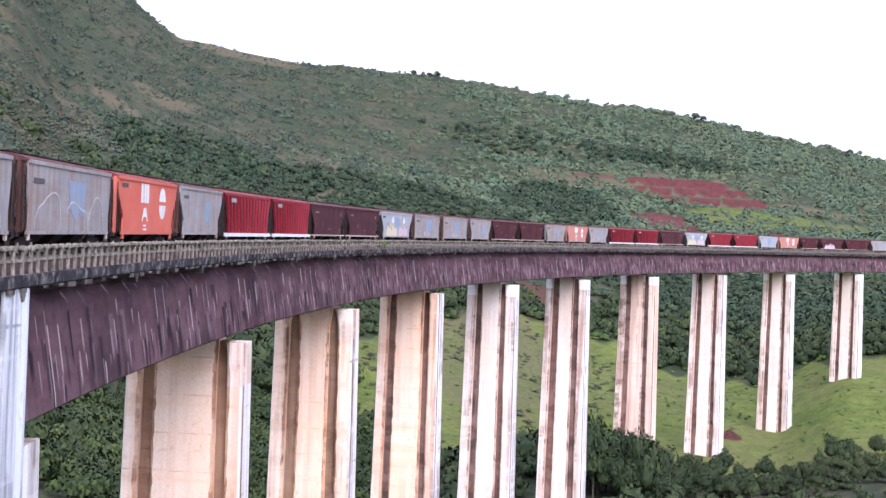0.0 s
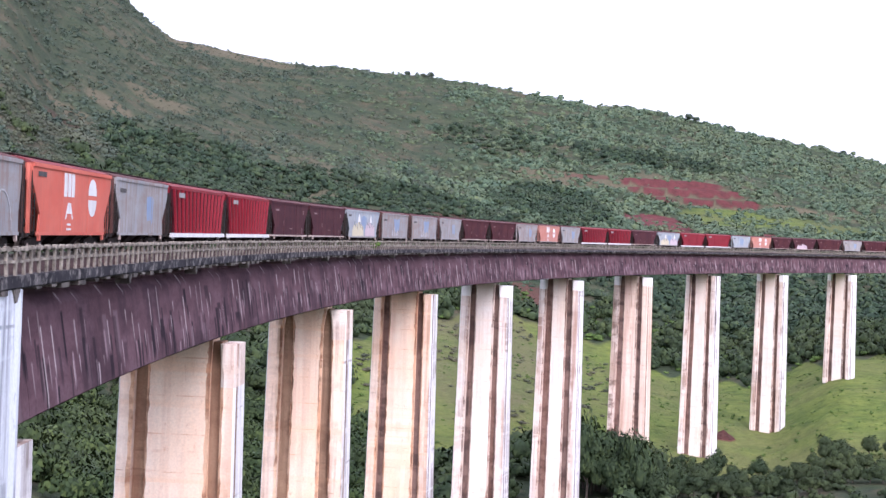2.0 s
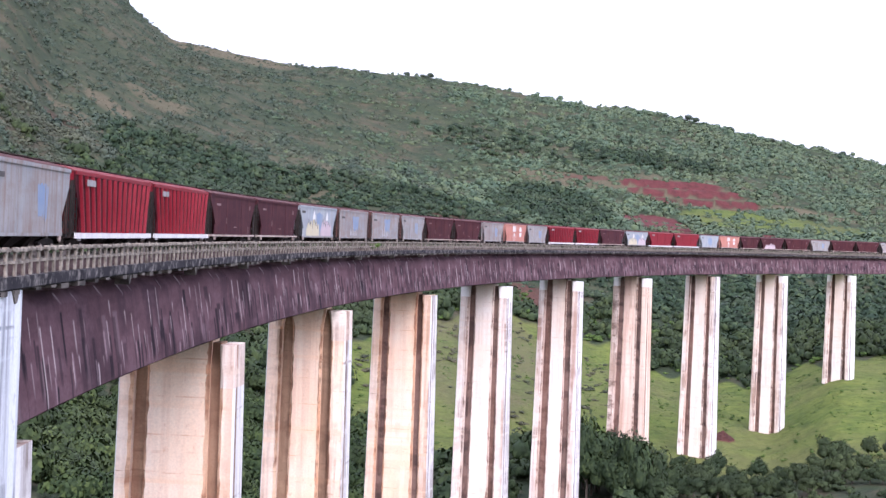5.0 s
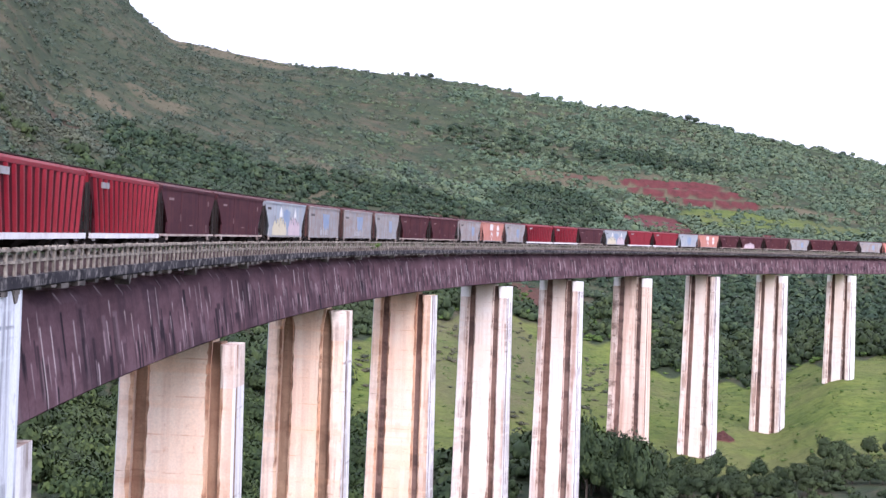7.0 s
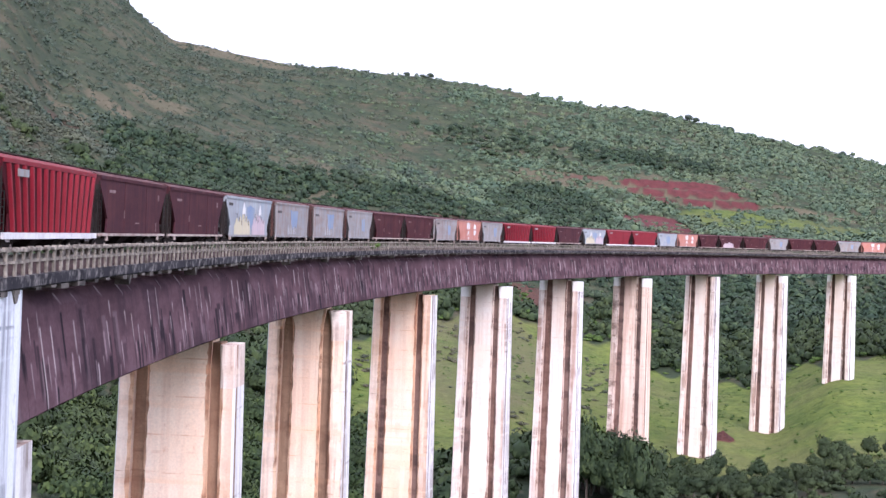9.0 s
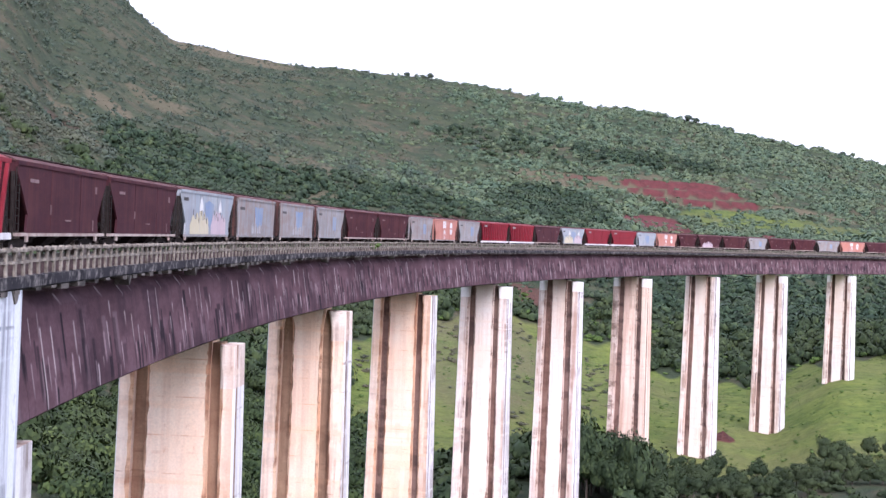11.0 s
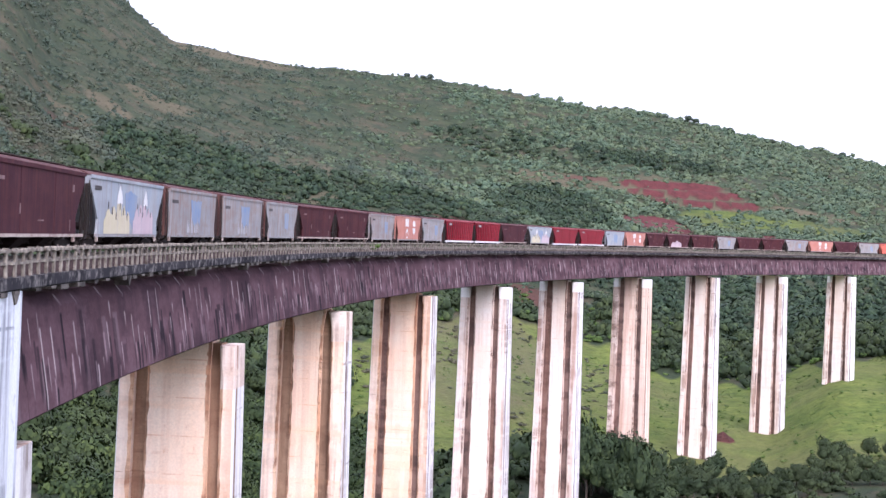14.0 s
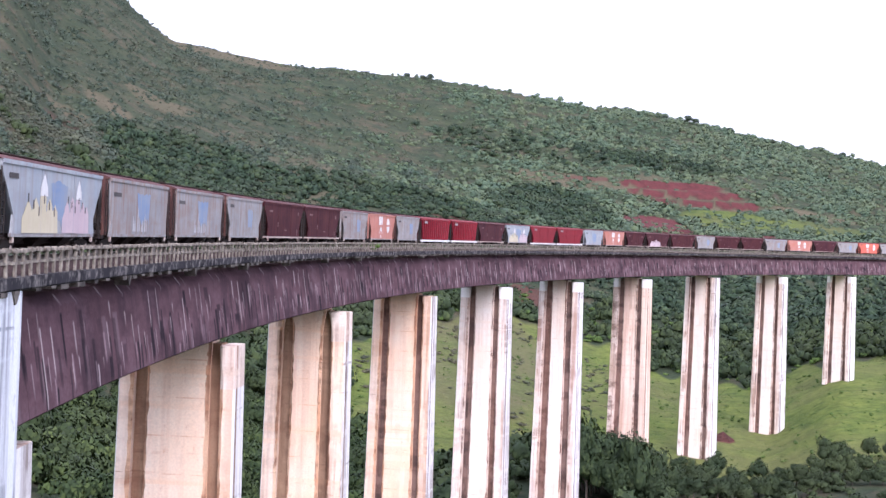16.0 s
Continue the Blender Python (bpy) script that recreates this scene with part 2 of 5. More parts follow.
P_ROOF = paint("ore_covered_roof_steel", (0.045, 0.02, 0.022), (0.085, 0.04, 0.04), (0.18, 0.1, 0.09), 0.3, 0.85)
P_ROOF_RED = paint("dusty_red_roof_steel", (0.12, 0.02, 0.026), (0.17, 0.04, 0.045), (0.2, 0.1, 0.09), 0.4, 0.85)
P_RUST = paint("rusted_end_steel", (0.085, 0.04, 0.036), (0.15, 0.075, 0.062), (0.04, 0.022, 0.022), 0.7, 0.9)
P_SILL = paint("dirty_cream_sill_paint", (0.40, 0.33, 0.29), (0.52, 0.45, 0.40), (0.22, 0.13, 0.11), 0.6)
P_SCUFF = paint("pale_scuffed_paint", (0.19, 0.12, 0.125), (0.27, 0.19, 0.19), (0.1, 0.05, 0.05), 0.7)
P_WHITE = paint("white_stripe_paint", (0.62, 0.62, 0.63), (0.72, 0.71, 0.71), (0.35, 0.28, 0.25), 0.3)
P_BLUE = paint("faded_blue_patch_paint", (0.17, 0.24, 0.39), (0.23, 0.30, 0.41), (0.29, 0.30, 0.32), 0.65)
P_CREAM = paint("cream_graffiti_paint", (0.50, 0.45, 0.31), (0.57, 0.52, 0.39), (0.42, 0.33, 0.27), 0.3)
P_PINK = paint("pink_graffiti_paint", (0.48, 0.37, 0.40), (0.54, 0.44, 0.46), (0.38, 0.33, 0.37), 0.45)
P_PALE_LINE = paint("pale_sprayed_line_paint", (0.40, 0.40, 0.42), (0.50, 0.49, 0.50), (0.31, 0.30, 0.31), 0.7)
P_MARK = paint("dark_lettering_paint", (0.06, 0.055, 0.055), (0.1, 0.095, 0.095), (0.15, 0.13, 0.13), 0.3)


def leaf_material(name, stops, rough=0.7, tint=(0.06, 0.07, 0.03), share=0.3, leafy=0.32):
    """Leaves that differ from spray to spray and bush to bush, with whole areas turning to another tint."""
    n = Net(name, rough)
    pos = n.coords(world=True)
    bush = n.noise(pos, 0.16, 2, 0.4)
    mid = n.noise(pos, 0.35, 3)
    m = n.add("ShaderNodeMath")
    m.operation = "MULTIPLY_ADD"
    n.link(n.island(), m.inputs[0])
    m.inputs[1].default_value = leafy
    n.link(n.mix(0.45, bush, mid), m.inputs[2])
    col = n.ramp(n.mask(m.outputs[0], 0.36, 0.98), stops)
    area = n.mask(n.noise(pos, 0.03, 5, 0.65), 0.44, 0.62)
    col = n.mix(n.mul(area, share), col, tint)
    dark = n.mask(n.noise(pos, 0.05, 3, 0.5), 0.52, 0.64)
    col = n.mix(n.mul(dark, 0.35), col, stops[0][1])
    n.b.inputs["Specular IOR Level"].default_value = 0.12
    return n.done(col)


M_LEAF_DARK = leaf_material("dark_forest_leaves", [(0.0, (0.012, 0.021, 0.012)), (0.5, (0.028, 0.046, 0.02)), (1.0, (0.07, 0.096, 0.034))])
# hill leaves are paler and bluer: some distance haze is in their colour
M_LEAF_HILL = leaf_material("hazed_hill_scrub_leaves", [(0.0, (0.042, 0.07, 0.05)), (0.45, (0.074, 0.112, 0.068)), (1.0, (0.135, 0.165, 0.076))], 0.7, (0.11, 0.118, 0.058), 0.4, 0.26)
M_LEAF_SLOPE = leaf_material("dull_slope_scrub_leaves", [(0.0, (0.028, 0.044, 0.036)), (0.45, (0.053, 0.075, 0.052)), (1.0, (0.11, 0.13, 0.072))], 0.7, (0.105, 0.095, 0.06), 0.4, 0.22)
M_LEAF_LIGHT = leaf_material("bright_shrub_leaves", [(0.0, (0.035, 0.06, 0.016)), (0.5, (0.07, 0.12, 0.028)), (1.0, (0.14, 0.2, 0.05))])
M_LEAF_OLIVE = leaf_material("olive_brush_leaves", [(0.0, (0.035, 0.043, 0.03)), (0.45, (0.066, 0.074, 0.046)), (1.0, (0.115, 0.118, 0.068))], 0.7, (0.125, 0.1, 0.068), 0.6, 0.2)
M_LEAF_NEAR = leaf_material("sunlit_slope_leaves", [(0.0, (0.012, 0.022, 0.01)), (0.5, (0.03, 0.05, 0.018)), (1.0, (0.085, 0.115, 0.032))])
M_LEAF_GROVE = leaf_material("hill_grove_leaves", [(0.0, (0.014, 0.026, 0.018)), (0.45, (0.03, 0.052, 0.029)), (1.0, (0.085, 0.112, 0.042))], 0.7, (0.06, 0.07, 0.04), 0.3, 0.24)
M_BARK = worn("grey_bark", (0.07, 0.055, 0.045), (0.14, 0.12, 0.1), 3.0, 0.9)


def ground_material():
    n = Net("ground_cover", 0.95)
    pos = n.coords(world=True)
    fine = n.noise(pos, 0.9, 6, 0.65)
    mid = n.noise(pos, 0.09, 5, 0.6)
    broad = n.noise(pos, 0.02, 4, 0.6)
    tuft = n.noise(pos, 0.35, 6, 0.7)
    scrub = n.mix(0.5, n.ramp(tuft, [(0.34, (0.018, 0.027, 0.016)), (0.52, (0.04, 0.052, 0.028)), (0.68, (0.078, 0.086, 0.042))]),
                  n.ramp(mid, [(0.3, (0.022, 0.034, 0.021)), (0.7, (0.058, 0.066, 0.035))]))
    scrub = n.mix(n.mul(n.mask(broad, 0.46, 0.58), 0.5), scrub, n.ramp(fine, [(0.3, (0.048, 0.042, 0.028)), (0.7, (0.092, 0.077, 0.05))]))
    scrub = n.mix(n.mul(n.mask(n.noise(pos, 0.03, 7, 0.72), 0.49, 0.55), 0.7), scrub, n.ramp(tuft, [(0.35, (0.055, 0.04, 0.03)), (0.65, (0.11, 0.08, 0.056))]))
    scrub = n.mix(n.mul(n.mask(n.noise(pos, 0.045, 6, 0.7), 0.45, 0.53), 0.85), scrub, n.ramp(tuft, [(0.35, (0.012, 0.023, 0.015)), (0.65, (0.036, 0.05, 0.028))]))
    scrub = n.mix(0.3, scrub, n.ramp(n.noise(pos, 0.14, 5, 0.65), [(0.35, (0.016, 0.03, 0.019)), (0.62, (0.064, 0.076, 0.038))]))
    grass = n.mix(0.5, n.ramp(tuft, [(0.32, (0.024, 0.044, 0.010)), (0.5, (0.082, 0.115, 0.024)), (0.68, (0.16, 0.19, 0.044))]),
                  n.ramp(mid, [(0.32, (0.045, 0.075, 0.016)), (0.68, (0.145, 0.16, 0.04))]))
    grass = n.mix(n.mul(n.mask(broad, 0.44, 0.6), 0.45), grass, n.ramp(fine, [(0.3, (0.07, 0.07, 0.03)), (0.7, (0.15, 0.13, 0.065))]))
    soil = n.ramp(n.noise(pos, 0.22, 5, 0.65), [(0.3, (0.06, 0.021, 0.021)), (0.7, (0.112, 0.034, 0.034))])
    dry = n.ramp(fine, [(0.3, (0.062, 0.056, 0.034)), (0.7, (0.12, 0.1, 0.064))])
    col = n.mix(n.mask(n.attr("meadow"), 0.35, 0.65), scrub, grass)
    col = n.mix(n.mask(n.mix(0.35, n.attr("dry"), mid), 0.3, 0.62), col, dry)
    col = n.mix(n.mask(n.mix(0.3, n.attr("soil"), fine), 0.34, 0.62), col, soil)
    n.b.inputs["Specular IOR Level"].default_value = 0.1
    return n.done(col, tuft, 0.8, 0.9)


M_GROUND = ground_material()


# ---------------------------------------------------------------- helpers of this scene
RAD, CX, CY, GRADE = 516.66, 498.94, 64.47, 0.012


def on_curve(s, o, z):
    """A point s metres along the viaduct, o metres towards the curve's centre, z above its datum."""
    f = s / RAD
    return (CX - (RAD - o) * math.cos(f), CY + (RAD - o) * math.sin(f), z + GRADE * s)


def curve_pose(s, o, z):
    """Pose with x along the viaduct, y away from the curve's centre."""
    x, y, zz = on_curve(s, o, z)
    return Matrix.Translation((x, y, zz)) @ Matrix.Rotation(math.pi / 2 - s / RAD, 4, "Z") @ Matrix.Rotation(-GRADE, 4, "Y")


def mesh_of(name, bm, material):
    me = bpy.data.meshes.new(name)
    bm.to_mesh(me)
    bm.free()
    for m in (material if isinstance(material, (list, tuple)) else [material]):
        me.materials.append(m)
    return me


def part(name, bm, material, parent, label="", m=None):
    me = bm if isinstance(bm, bpy.types.Mesh) else mesh_of(name, bm, material)
    ob = new(name, me)
    ob.parent = parent
    if m is not None:
        ob.matrix_local = m
    if label:
        tagged(ob, label)
    return ob


def box(bm, x0, x1, y0, y1, z0, z1, mat_index=0, bevel=0.0):
    v = [bm.verts.new((x, y, z)) for x in (x0, x1) for y in (y0, y1) for z in (z0, z1)]
    fs = [bm.faces.new([v[i] for i in q]) for q in ((0, 1, 3, 2), (4, 6, 7, 5), (0, 4, 5, 1), (2, 3, 7, 6), (0, 2, 6, 4), (1, 5, 7, 3))]
    for f in fs:
        f.material_index = mat_index
    if bevel > 0:
        es = list({e for f in fs for e in f.edges})
        bmesh.ops.bevel(bm, geom=es, offset=bevel, segments=1, affect="EDGES", profile=0.5)
    return fs


def prism(bm, outline, y0, y1):
    """A solid with the outline (x, z) from y0 to y1."""
    a = [bm.verts.new((x, y0, z)) for x, z in outline]
    b = [bm.verts.new((x, y1, z)) for x, z in outline]
    n = len(a)
    bm.faces.new(a)
    bm.faces.new(b[::-1])
    for i in range(n):
        bm.faces.new((a[i], b[i], b[(i + 1) % n], a[(i + 1) % n]))
    bmesh.ops.recalc_face_normals(bm, faces=bm.faces[:])


def sweep(bm, section, s0, s1, steps, layer=None):
    """A closed section (o, z) carried along the viaduct's curve, with end faces."""
    rings = []
    for i in range(steps + 1):
        s = s0 + (s1 - s0) * i / steps
        ring = []
        for o, z in section:
            v = bm.verts.new(on_curve(s, o, z))
            if layer is not None:
                v[layer] = Vector((s, z, o))
            ring.append(v)
        rings.append(ring)
    n = len(section)
    for a, b in zip(rings, rings[1:]):
        for i in range(n):
            bm.faces.new((a[i], a[(i + 1) % n], b[(i + 1) % n], b[i]))
    bm.faces.new(rings[0][::-1])
    bm.faces.new(rings[-1])
    bmesh.ops.recalc_face_normals(bm, faces=bm.faces[:])


def cylinder(bm, x, y0, y1, z, r, n=12):
    a = [bm.verts.new((x + r * math.cos(k * 2 * math.pi / n), y0, z + r * math.sin(k * 2 * math.pi / n))) for k in range(n)]
    b = [bm.verts.new((v.co.x, y1, v.co.z)) for v in a]
    bm.faces.new(a)
    bm.faces.new(b[::-1])
    for i in range(n):
        bm.faces.new((a[i], b[i], b[(i + 1) % n], a[(i + 1) % n]))


# ---------------------------------------------------------------- ground
# heights by distance (columns) along headings from the lookout (rows; tangent of the heading)
G_R = (0, 20, 60, 120, 200, 270, 340, 400, 480, 620, 850, 1150)
G_ROWS = (
    (-0.32, -1.8, -4.5, -14, -24, -28, -20, -4, 14, 32, 80, 170, 285),
    (-0.274, -1.8, -4.5, -14, -26, -31, -26, -12, 3, 16, 52, 118, 226),
    (-0.194, -1.8, -4.5, -15, -29, -37, -36, -26, -14, 2, 32, 88, 163),
    (-0.094, -1.8, -4.5, -16, -32, -43, -43, -36, -27, -14, 12, 62, 144),
    (0.026, -1.8, -4.5, -16, -34, -45, -47, -40, -32, -22, 0, 43, 138),
    (0.106, -1.8, -4.5, -16, -35, -46, -48, -44, -38, -31, -9, 34, 124.5),
    (0.186, -1.8, -4.5, -16, -35, -47, -49, -47, -42, -36, -17, 25, 110),
    (0.234, -1.8, -4.5, -16, -35, -46, -48, -48, -44, -33.5, -18, 22, 97.5),
    (0.286, -1.8, -4.5, -16, -34, -44, -46, -42, -33.5, -25.2, -16, 19, 87),
    (0.330, -1.8, -4.5, -16, -33, -43, -45, -41, -33.5, -25.5, -15, 17, 75))
G_T = np.array([r[0] for r in G_ROWS])
G_Z = np.array([r[1:] for r in G_ROWS], float)
_wave = np.random.RandomState(5)
_wk = [(a, b, c) for a, b, c in zip(_wave.uniform(0, 6.28, 14), _wave.uniform(0, 6.28, 14), np.geomspace(0.012, 0.14, 14))]


def ground_height(x, y):
    x, y = np.asarray(x, float), np.asarray(y, float)
    r = np.hypot(x, y)
    az = np.arctan2(x, y)
    tan = np.tan(np.clip(az, -0.34, 0.34))
    tan = np.clip(tan, G_T[0], G_T[-1])
    cols = np.stack([np.interp(r, G_R, G_Z[k]) for k in range(len(G_T))])
    i = np.clip(np.searchsorted(G_T, tan) - 1, 0, len(G_T) - 2)
    f = (tan - G_T[i]) / (G_T[i + 1] - G_T[i])
    f = f * f * (3 - 2 * f) * 0.5 + f * 0.5
    take = lambda k: np.take_along_axis(cols.reshape(len(G_T), -1), k.reshape(1, -1), 0).reshape(r.shape)
    z = take(i) * (1 - f) + take(i + 1) * f
    far = np.clip((r - 1150) / 3000, 0, 1)
    z = z * (1 - far) + 20 * far
    amp = np.clip((r - 150) / 500, 0, 1) * np.clip((2200 - r) / 800, 0, 1)
    for a, b, k in _wk:
        z = z + amp * 0.11 / k ** 0.85 * np.sin(k * (x * math.cos(a) + y * math.sin(a)) + b) * 0.32
    # stepped cutting in the red earth
    c = cut_mask(x, y)
    step = 6.5
    q = np.floor(z / step) * step + step * np.clip((z / step - np.floor(z / step)) * 3.2 - 1.1, 0, 1)
    return z * (1 - c) + q * c


def smooth(v, lo, hi):
    u = np.clip((v - lo) / (hi - lo), 0, 1)
    return u * u * (3 - 2 * u)


def blob(x, y, tan, r, wt, wr):
    """1 inside an oval patch at heading tan and distance r, fading at its rim."""
    rr = np.hypot(x, y)
    t = x / np.maximum(y, 1e-3)
    return np.where(y > 0, smooth(-(((t - tan) / wt) ** 2 + ((rr - r) / wr) ** 2), -1.3, -0.6), 0.0)


def cut_mask(x, y):
    return np.maximum(blob(x, y, 0.168, 905, 0.045, 34), blob(x, y, 0.192, 893, 0.034, 22))


def tread_line(x, y):
    """The pale rims of the benches in the cutting."""
    z = ground_height(x, y) / 6.5
    return cut_mask(x, y) * smooth(-np.abs(z - np.floor(z) - 0.14), -0.2, -0.1)


def soil_mask(x, y):
    z = ground_height(x, y) / 6.5
    face = smooth(-np.abs(z - np.floor(z) - 0.62), -0.42, -0.30)
    m = np.maximum(cut_mask(x, y) * (0.58 + 0.42 * face) * (1 - 0.8 * tread_line(x, y)), 0.8 * blob(x, y, 0.165, 918, 0.034, 16))
    m = np.maximum(m, blob(x, y, 0.15, 800, 0.03, 42) * 0.85)
    m = np.maximum(m, blob(x, y, 0.10, 912, 0.022, 9) * 0.5)
    m = np.maximum(m, blob(x, y, 0.004, 692, 0.016, 9) * 0.45)
    m = np.maximum(m, blob(x, y, 0.062, 556, 0.02, 18) * 0.52)
    m = np.maximum(m, blob(x, y, 0.2025, 371, 0.009, 5))
    m = np.maximum(m, blob(x, y, 0.231, 788, 0.009, 8))
    return np.maximum(m, 0.4 * blob(x, y, -0.273, 608, 0.016, 16))


def meadow_mask(x, y):
    r = np.hypot(x, y)
    t = x / np.maximum(y, 1e-3)
    far = np.interp(t, (-0.1, -0.05, 0.03, 0.07, 0.11, 0.16, 0.2, 0.3), (340, 440, 512, 508, 500, 480, 472, 472))
    near = np.interp(t, (-0.1, -0.05, 0.03, 0.07, 0.11, 0.2, 0.3), (325, 318, 292, 338, 318, 318, 315))
    wob = 10 * np.sin(t * 95) + 7 * np.sin(t * 231 + 1)
    m = smooth(r, near - 8 + wob * 0.4, near + 8 + wob * 0.4) * smooth(-r, -far - 10 + wob, -far + 10 + wob) * smooth(t, -0.08, -0.05)
    m = np.maximum(m, 0.58 * blob(x, y, 0.22, 850, 0.06, 34))
    m = np.maximum(m, 0.5 * blob(x, y, 0.275, 866, 0.05, 24))
    return np.where(y > 0, m, 0.0)


def dry_mask(x, y):
    m = np.maximum(0.55 * blob(x, y, -0.268, 645, 0.02, 14), 0.8 * tread_line(x, y))
    m = np.maximum(m, 0.62 * blob(x, y, -0.24, 700, 0.02, 22))
    m = np.maximum(m, 0.58 * blob(x, y, -0.205, 795, 0.028, 24))
    m = np.maximum(m, 0.42 * blob(x, y, -0.10, 745, 0.03, 40))
    m = np.maximum(m, 0.6 * blob(x, y, 0.09, 900, 0.05, 24))
    m = np.maximum(m, 0.55 * blob(x, y, -0.085, 660, 0.022, 30))
    m = np.maximum(m, 0.7 * blob(x, y, 0.262, 905, 0.035, 9))
    m = np.maximum(m, 0.5 * blob(x, y, 0.165, 940, 0.06, 12))
    m = np.maximum(m, 0.42 * blob(x, y, 0.03, 430, 0.055, 90))
    return np.maximum(m, 0.6 * blob(x, y, -0.155, 1130, 0.05, 40))


def build_ground():
    az = np.concatenate([np.arange(-180, -22, 3.0), np.arange(-22, 22.01, 0.16), np.arange(25, 180.1, 3.0)])
    rr = np.concatenate([[0.0], np.geomspace(3, 120, 26), np.linspace(126, 520, 80), np.linspace(528, 1260, 130), np.geomspace(1300, 4600, 18)])
    A, Rr = np.meshgrid(np.radians(az), rr, indexing="ij")
    X, Y = Rr * np.sin(A), Rr * np.cos(A)
    Z = ground_height(X, Y)
    na, nr = X.shape
    me = bpy.data.meshes.new("ground")
    idx = np.arange(na * nr).reshape(na, nr)
    quads = np.stack([idx[:-1, :-1], idx[:-1, 1:], idx[1:, 1:], idx[1:, :-1]], -1).reshape(-1, 4)
    fill_mesh(me, np.stack([X, Y, Z], -1).reshape(-1, 3), quads)
    for name, fn in (("meadow", meadow_mask), ("soil", soil_mask), ("dry", dry_mask)):
        a = me.attributes.new(name, "FLOAT", "POINT")
        a.data.foreach_set("value", fn(X, Y).ravel().astype(np.float32))
    me.materials.append(M_GROUND)
    me.polygons.foreach_set("use_smooth", np.ones(len(quads), bool))
    me.flip_normals()
    tagged(new("ground", me), "valley floor and hillside of grass, scrub and red earth", "ground", kind="structure")


def fill_mesh(me, verts, faces):
    k = faces.shape[1]
    me.vertices.add(len(verts))
    me.vertices.foreach_set("co", verts.astype(np.float32).ravel())
    me.loops.add(faces.size)
    me.loops.foreach_set("vertex_index", faces.astype(np.int32).ravel())
    me.polygons.add(len(faces))
    me.polygons.foreach_set("loop_start", np.arange(0, faces.size, k, dtype=np.int32))
    me.update(calc_edges=True)


build_ground()

# ---------------------------------------------------------------- viaduct
SPAN, S_FIRST = 44.0, 28.84
Z_SOFFIT, Z_WEB, Z_SLAB, Z_TOP, Z_RAILING = -6.25, -1.95, -1.52, -1.08, -0.15
O_BOTTOM, O_WEB, O_EDGE = 3.28, 2.72, 3.55


def viaduct():
    top = tagged(new("viaduct"), "curved concrete railway viaduct with ore-stained box girder", "bridge")
    for k in range(-5, 14):
        s0 = S_FIRST + SPAN * (k - 1) + 0.03
        s1 = s0 + SPAN - 0.06
        bm = bmesh.new()
        lay = bm.verts.layers.float_vector.new("run")
        sec = [(-O_BOTTOM, Z_SOFFIT), (O_BOTTOM - 0.12, Z_SOFFIT), (O_BOTTOM, Z_SOFFIT + 0.1), (O_BOTTOM - 0.05, Z_SOFFIT + 0.6),
               (O_WEB + 0.2, -3.7), (O_WEB, -2.45), (O_WEB - 0.42, Z_WEB), (O_WEB - 0.42, Z_SLAB), (-O_WEB + 0.42, Z_SLAB), (-O_WEB + 0.42, Z_WEB), (-O_WEB, -2.45)]
        sweep(bm, sec, s0, s1, 22, lay)
        part("box_girder", bm, M_GIRDER, top)
        bm = bmesh.new()
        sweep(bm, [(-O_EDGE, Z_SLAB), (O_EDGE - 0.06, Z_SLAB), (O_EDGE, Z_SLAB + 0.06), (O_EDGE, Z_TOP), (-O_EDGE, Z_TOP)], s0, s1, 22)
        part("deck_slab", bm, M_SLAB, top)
    # worn edge blocks under the slab's rim, a few deep ones among them
    rng = random.Random(4)
    kinds = []
    for k in range(6):
        w, h = rng.uniform(0.3, 0.7), rng.uniform(0.1, 0.22)
        bm = bmesh.new()
        prism(bm, [(-w, 0), (w, 0), (w - 0.05, -h * rng.uniform(0.6, 1)), (w * 0.3, -h), (-w * 0.4, -h * rng.uniform(0.7, 1)), (-w + 0.08, -h * 0.9)], -0.3, 0.3)
        kinds.append(mesh_of("edge_block", bm, M_BRACKET))
    bm = bmesh.new()
    prism(bm, [(-0.4, 0), (0.4, 0), (0.12, -0.42), (-0.05, -0.46)], -0.3, 0.35)
    deep = mesh_of("edge_block", bm, M_BRACKET)
    s, k = -22.0, 0
    while s < 470:
        part("edge_block", kinds[rng.randrange(6)], None, top, m=curve_pose(s + rng.uniform(-0.4, 0.4), O_EDGE - 0.33, Z_SLAB - 0.004))
        if k % 8 == 1 and s < 130:
            part("edge_block", deep, None, top, m=curve_pose(s + 1.5, O_EDGE - 0.36, Z_SLAB - 0.004))
        s += rng.choice((1.3, 1.7, 2.2, 2.6))
        k += 1
    return top


def railing():
    top = tagged(new("railing"), "weathered precast concrete railing along the viaduct edge", "railing")
    pitch, n = 2.12, 2
    bm = bmesh.new()
    h = Z_RAILING - Z_TOP
    box(bm, 0, pitch - 0.02, -0.07, 0.07, h - 0.11, h, bevel=0.015)
    box(bm, 0, pitch - 0.02, -0.04, 0.04, h * 0.46, h * 0.46 + 0.09)
    for i in range(n):
        x = (i + 0.5) * pitch / n
        box(bm, x - 0.09, x + 0.09, -0.05, 0.05, 0, h - 0.125, bevel=0.012)
        box(bm, x - 0.15, x + 0.15, -0.085, 0.085, h - 0.14, h + 0.04, bevel=0.015)
    me = mesh_of("panel", bm, M_RAIL_CONC)
    rng = random.Random(2)
    s = -40.0
    while s < 500:
        part("panel", me, None, top, m=curve_pose(s, O_EDGE - 0.16, Z_TOP) @ pose(0, rng.uniform(-0.02, 0.02), rng.uniform(-0.02, 0.02), rng.uniform(-1.5, 1.5), 0, 0))
        s += pitch


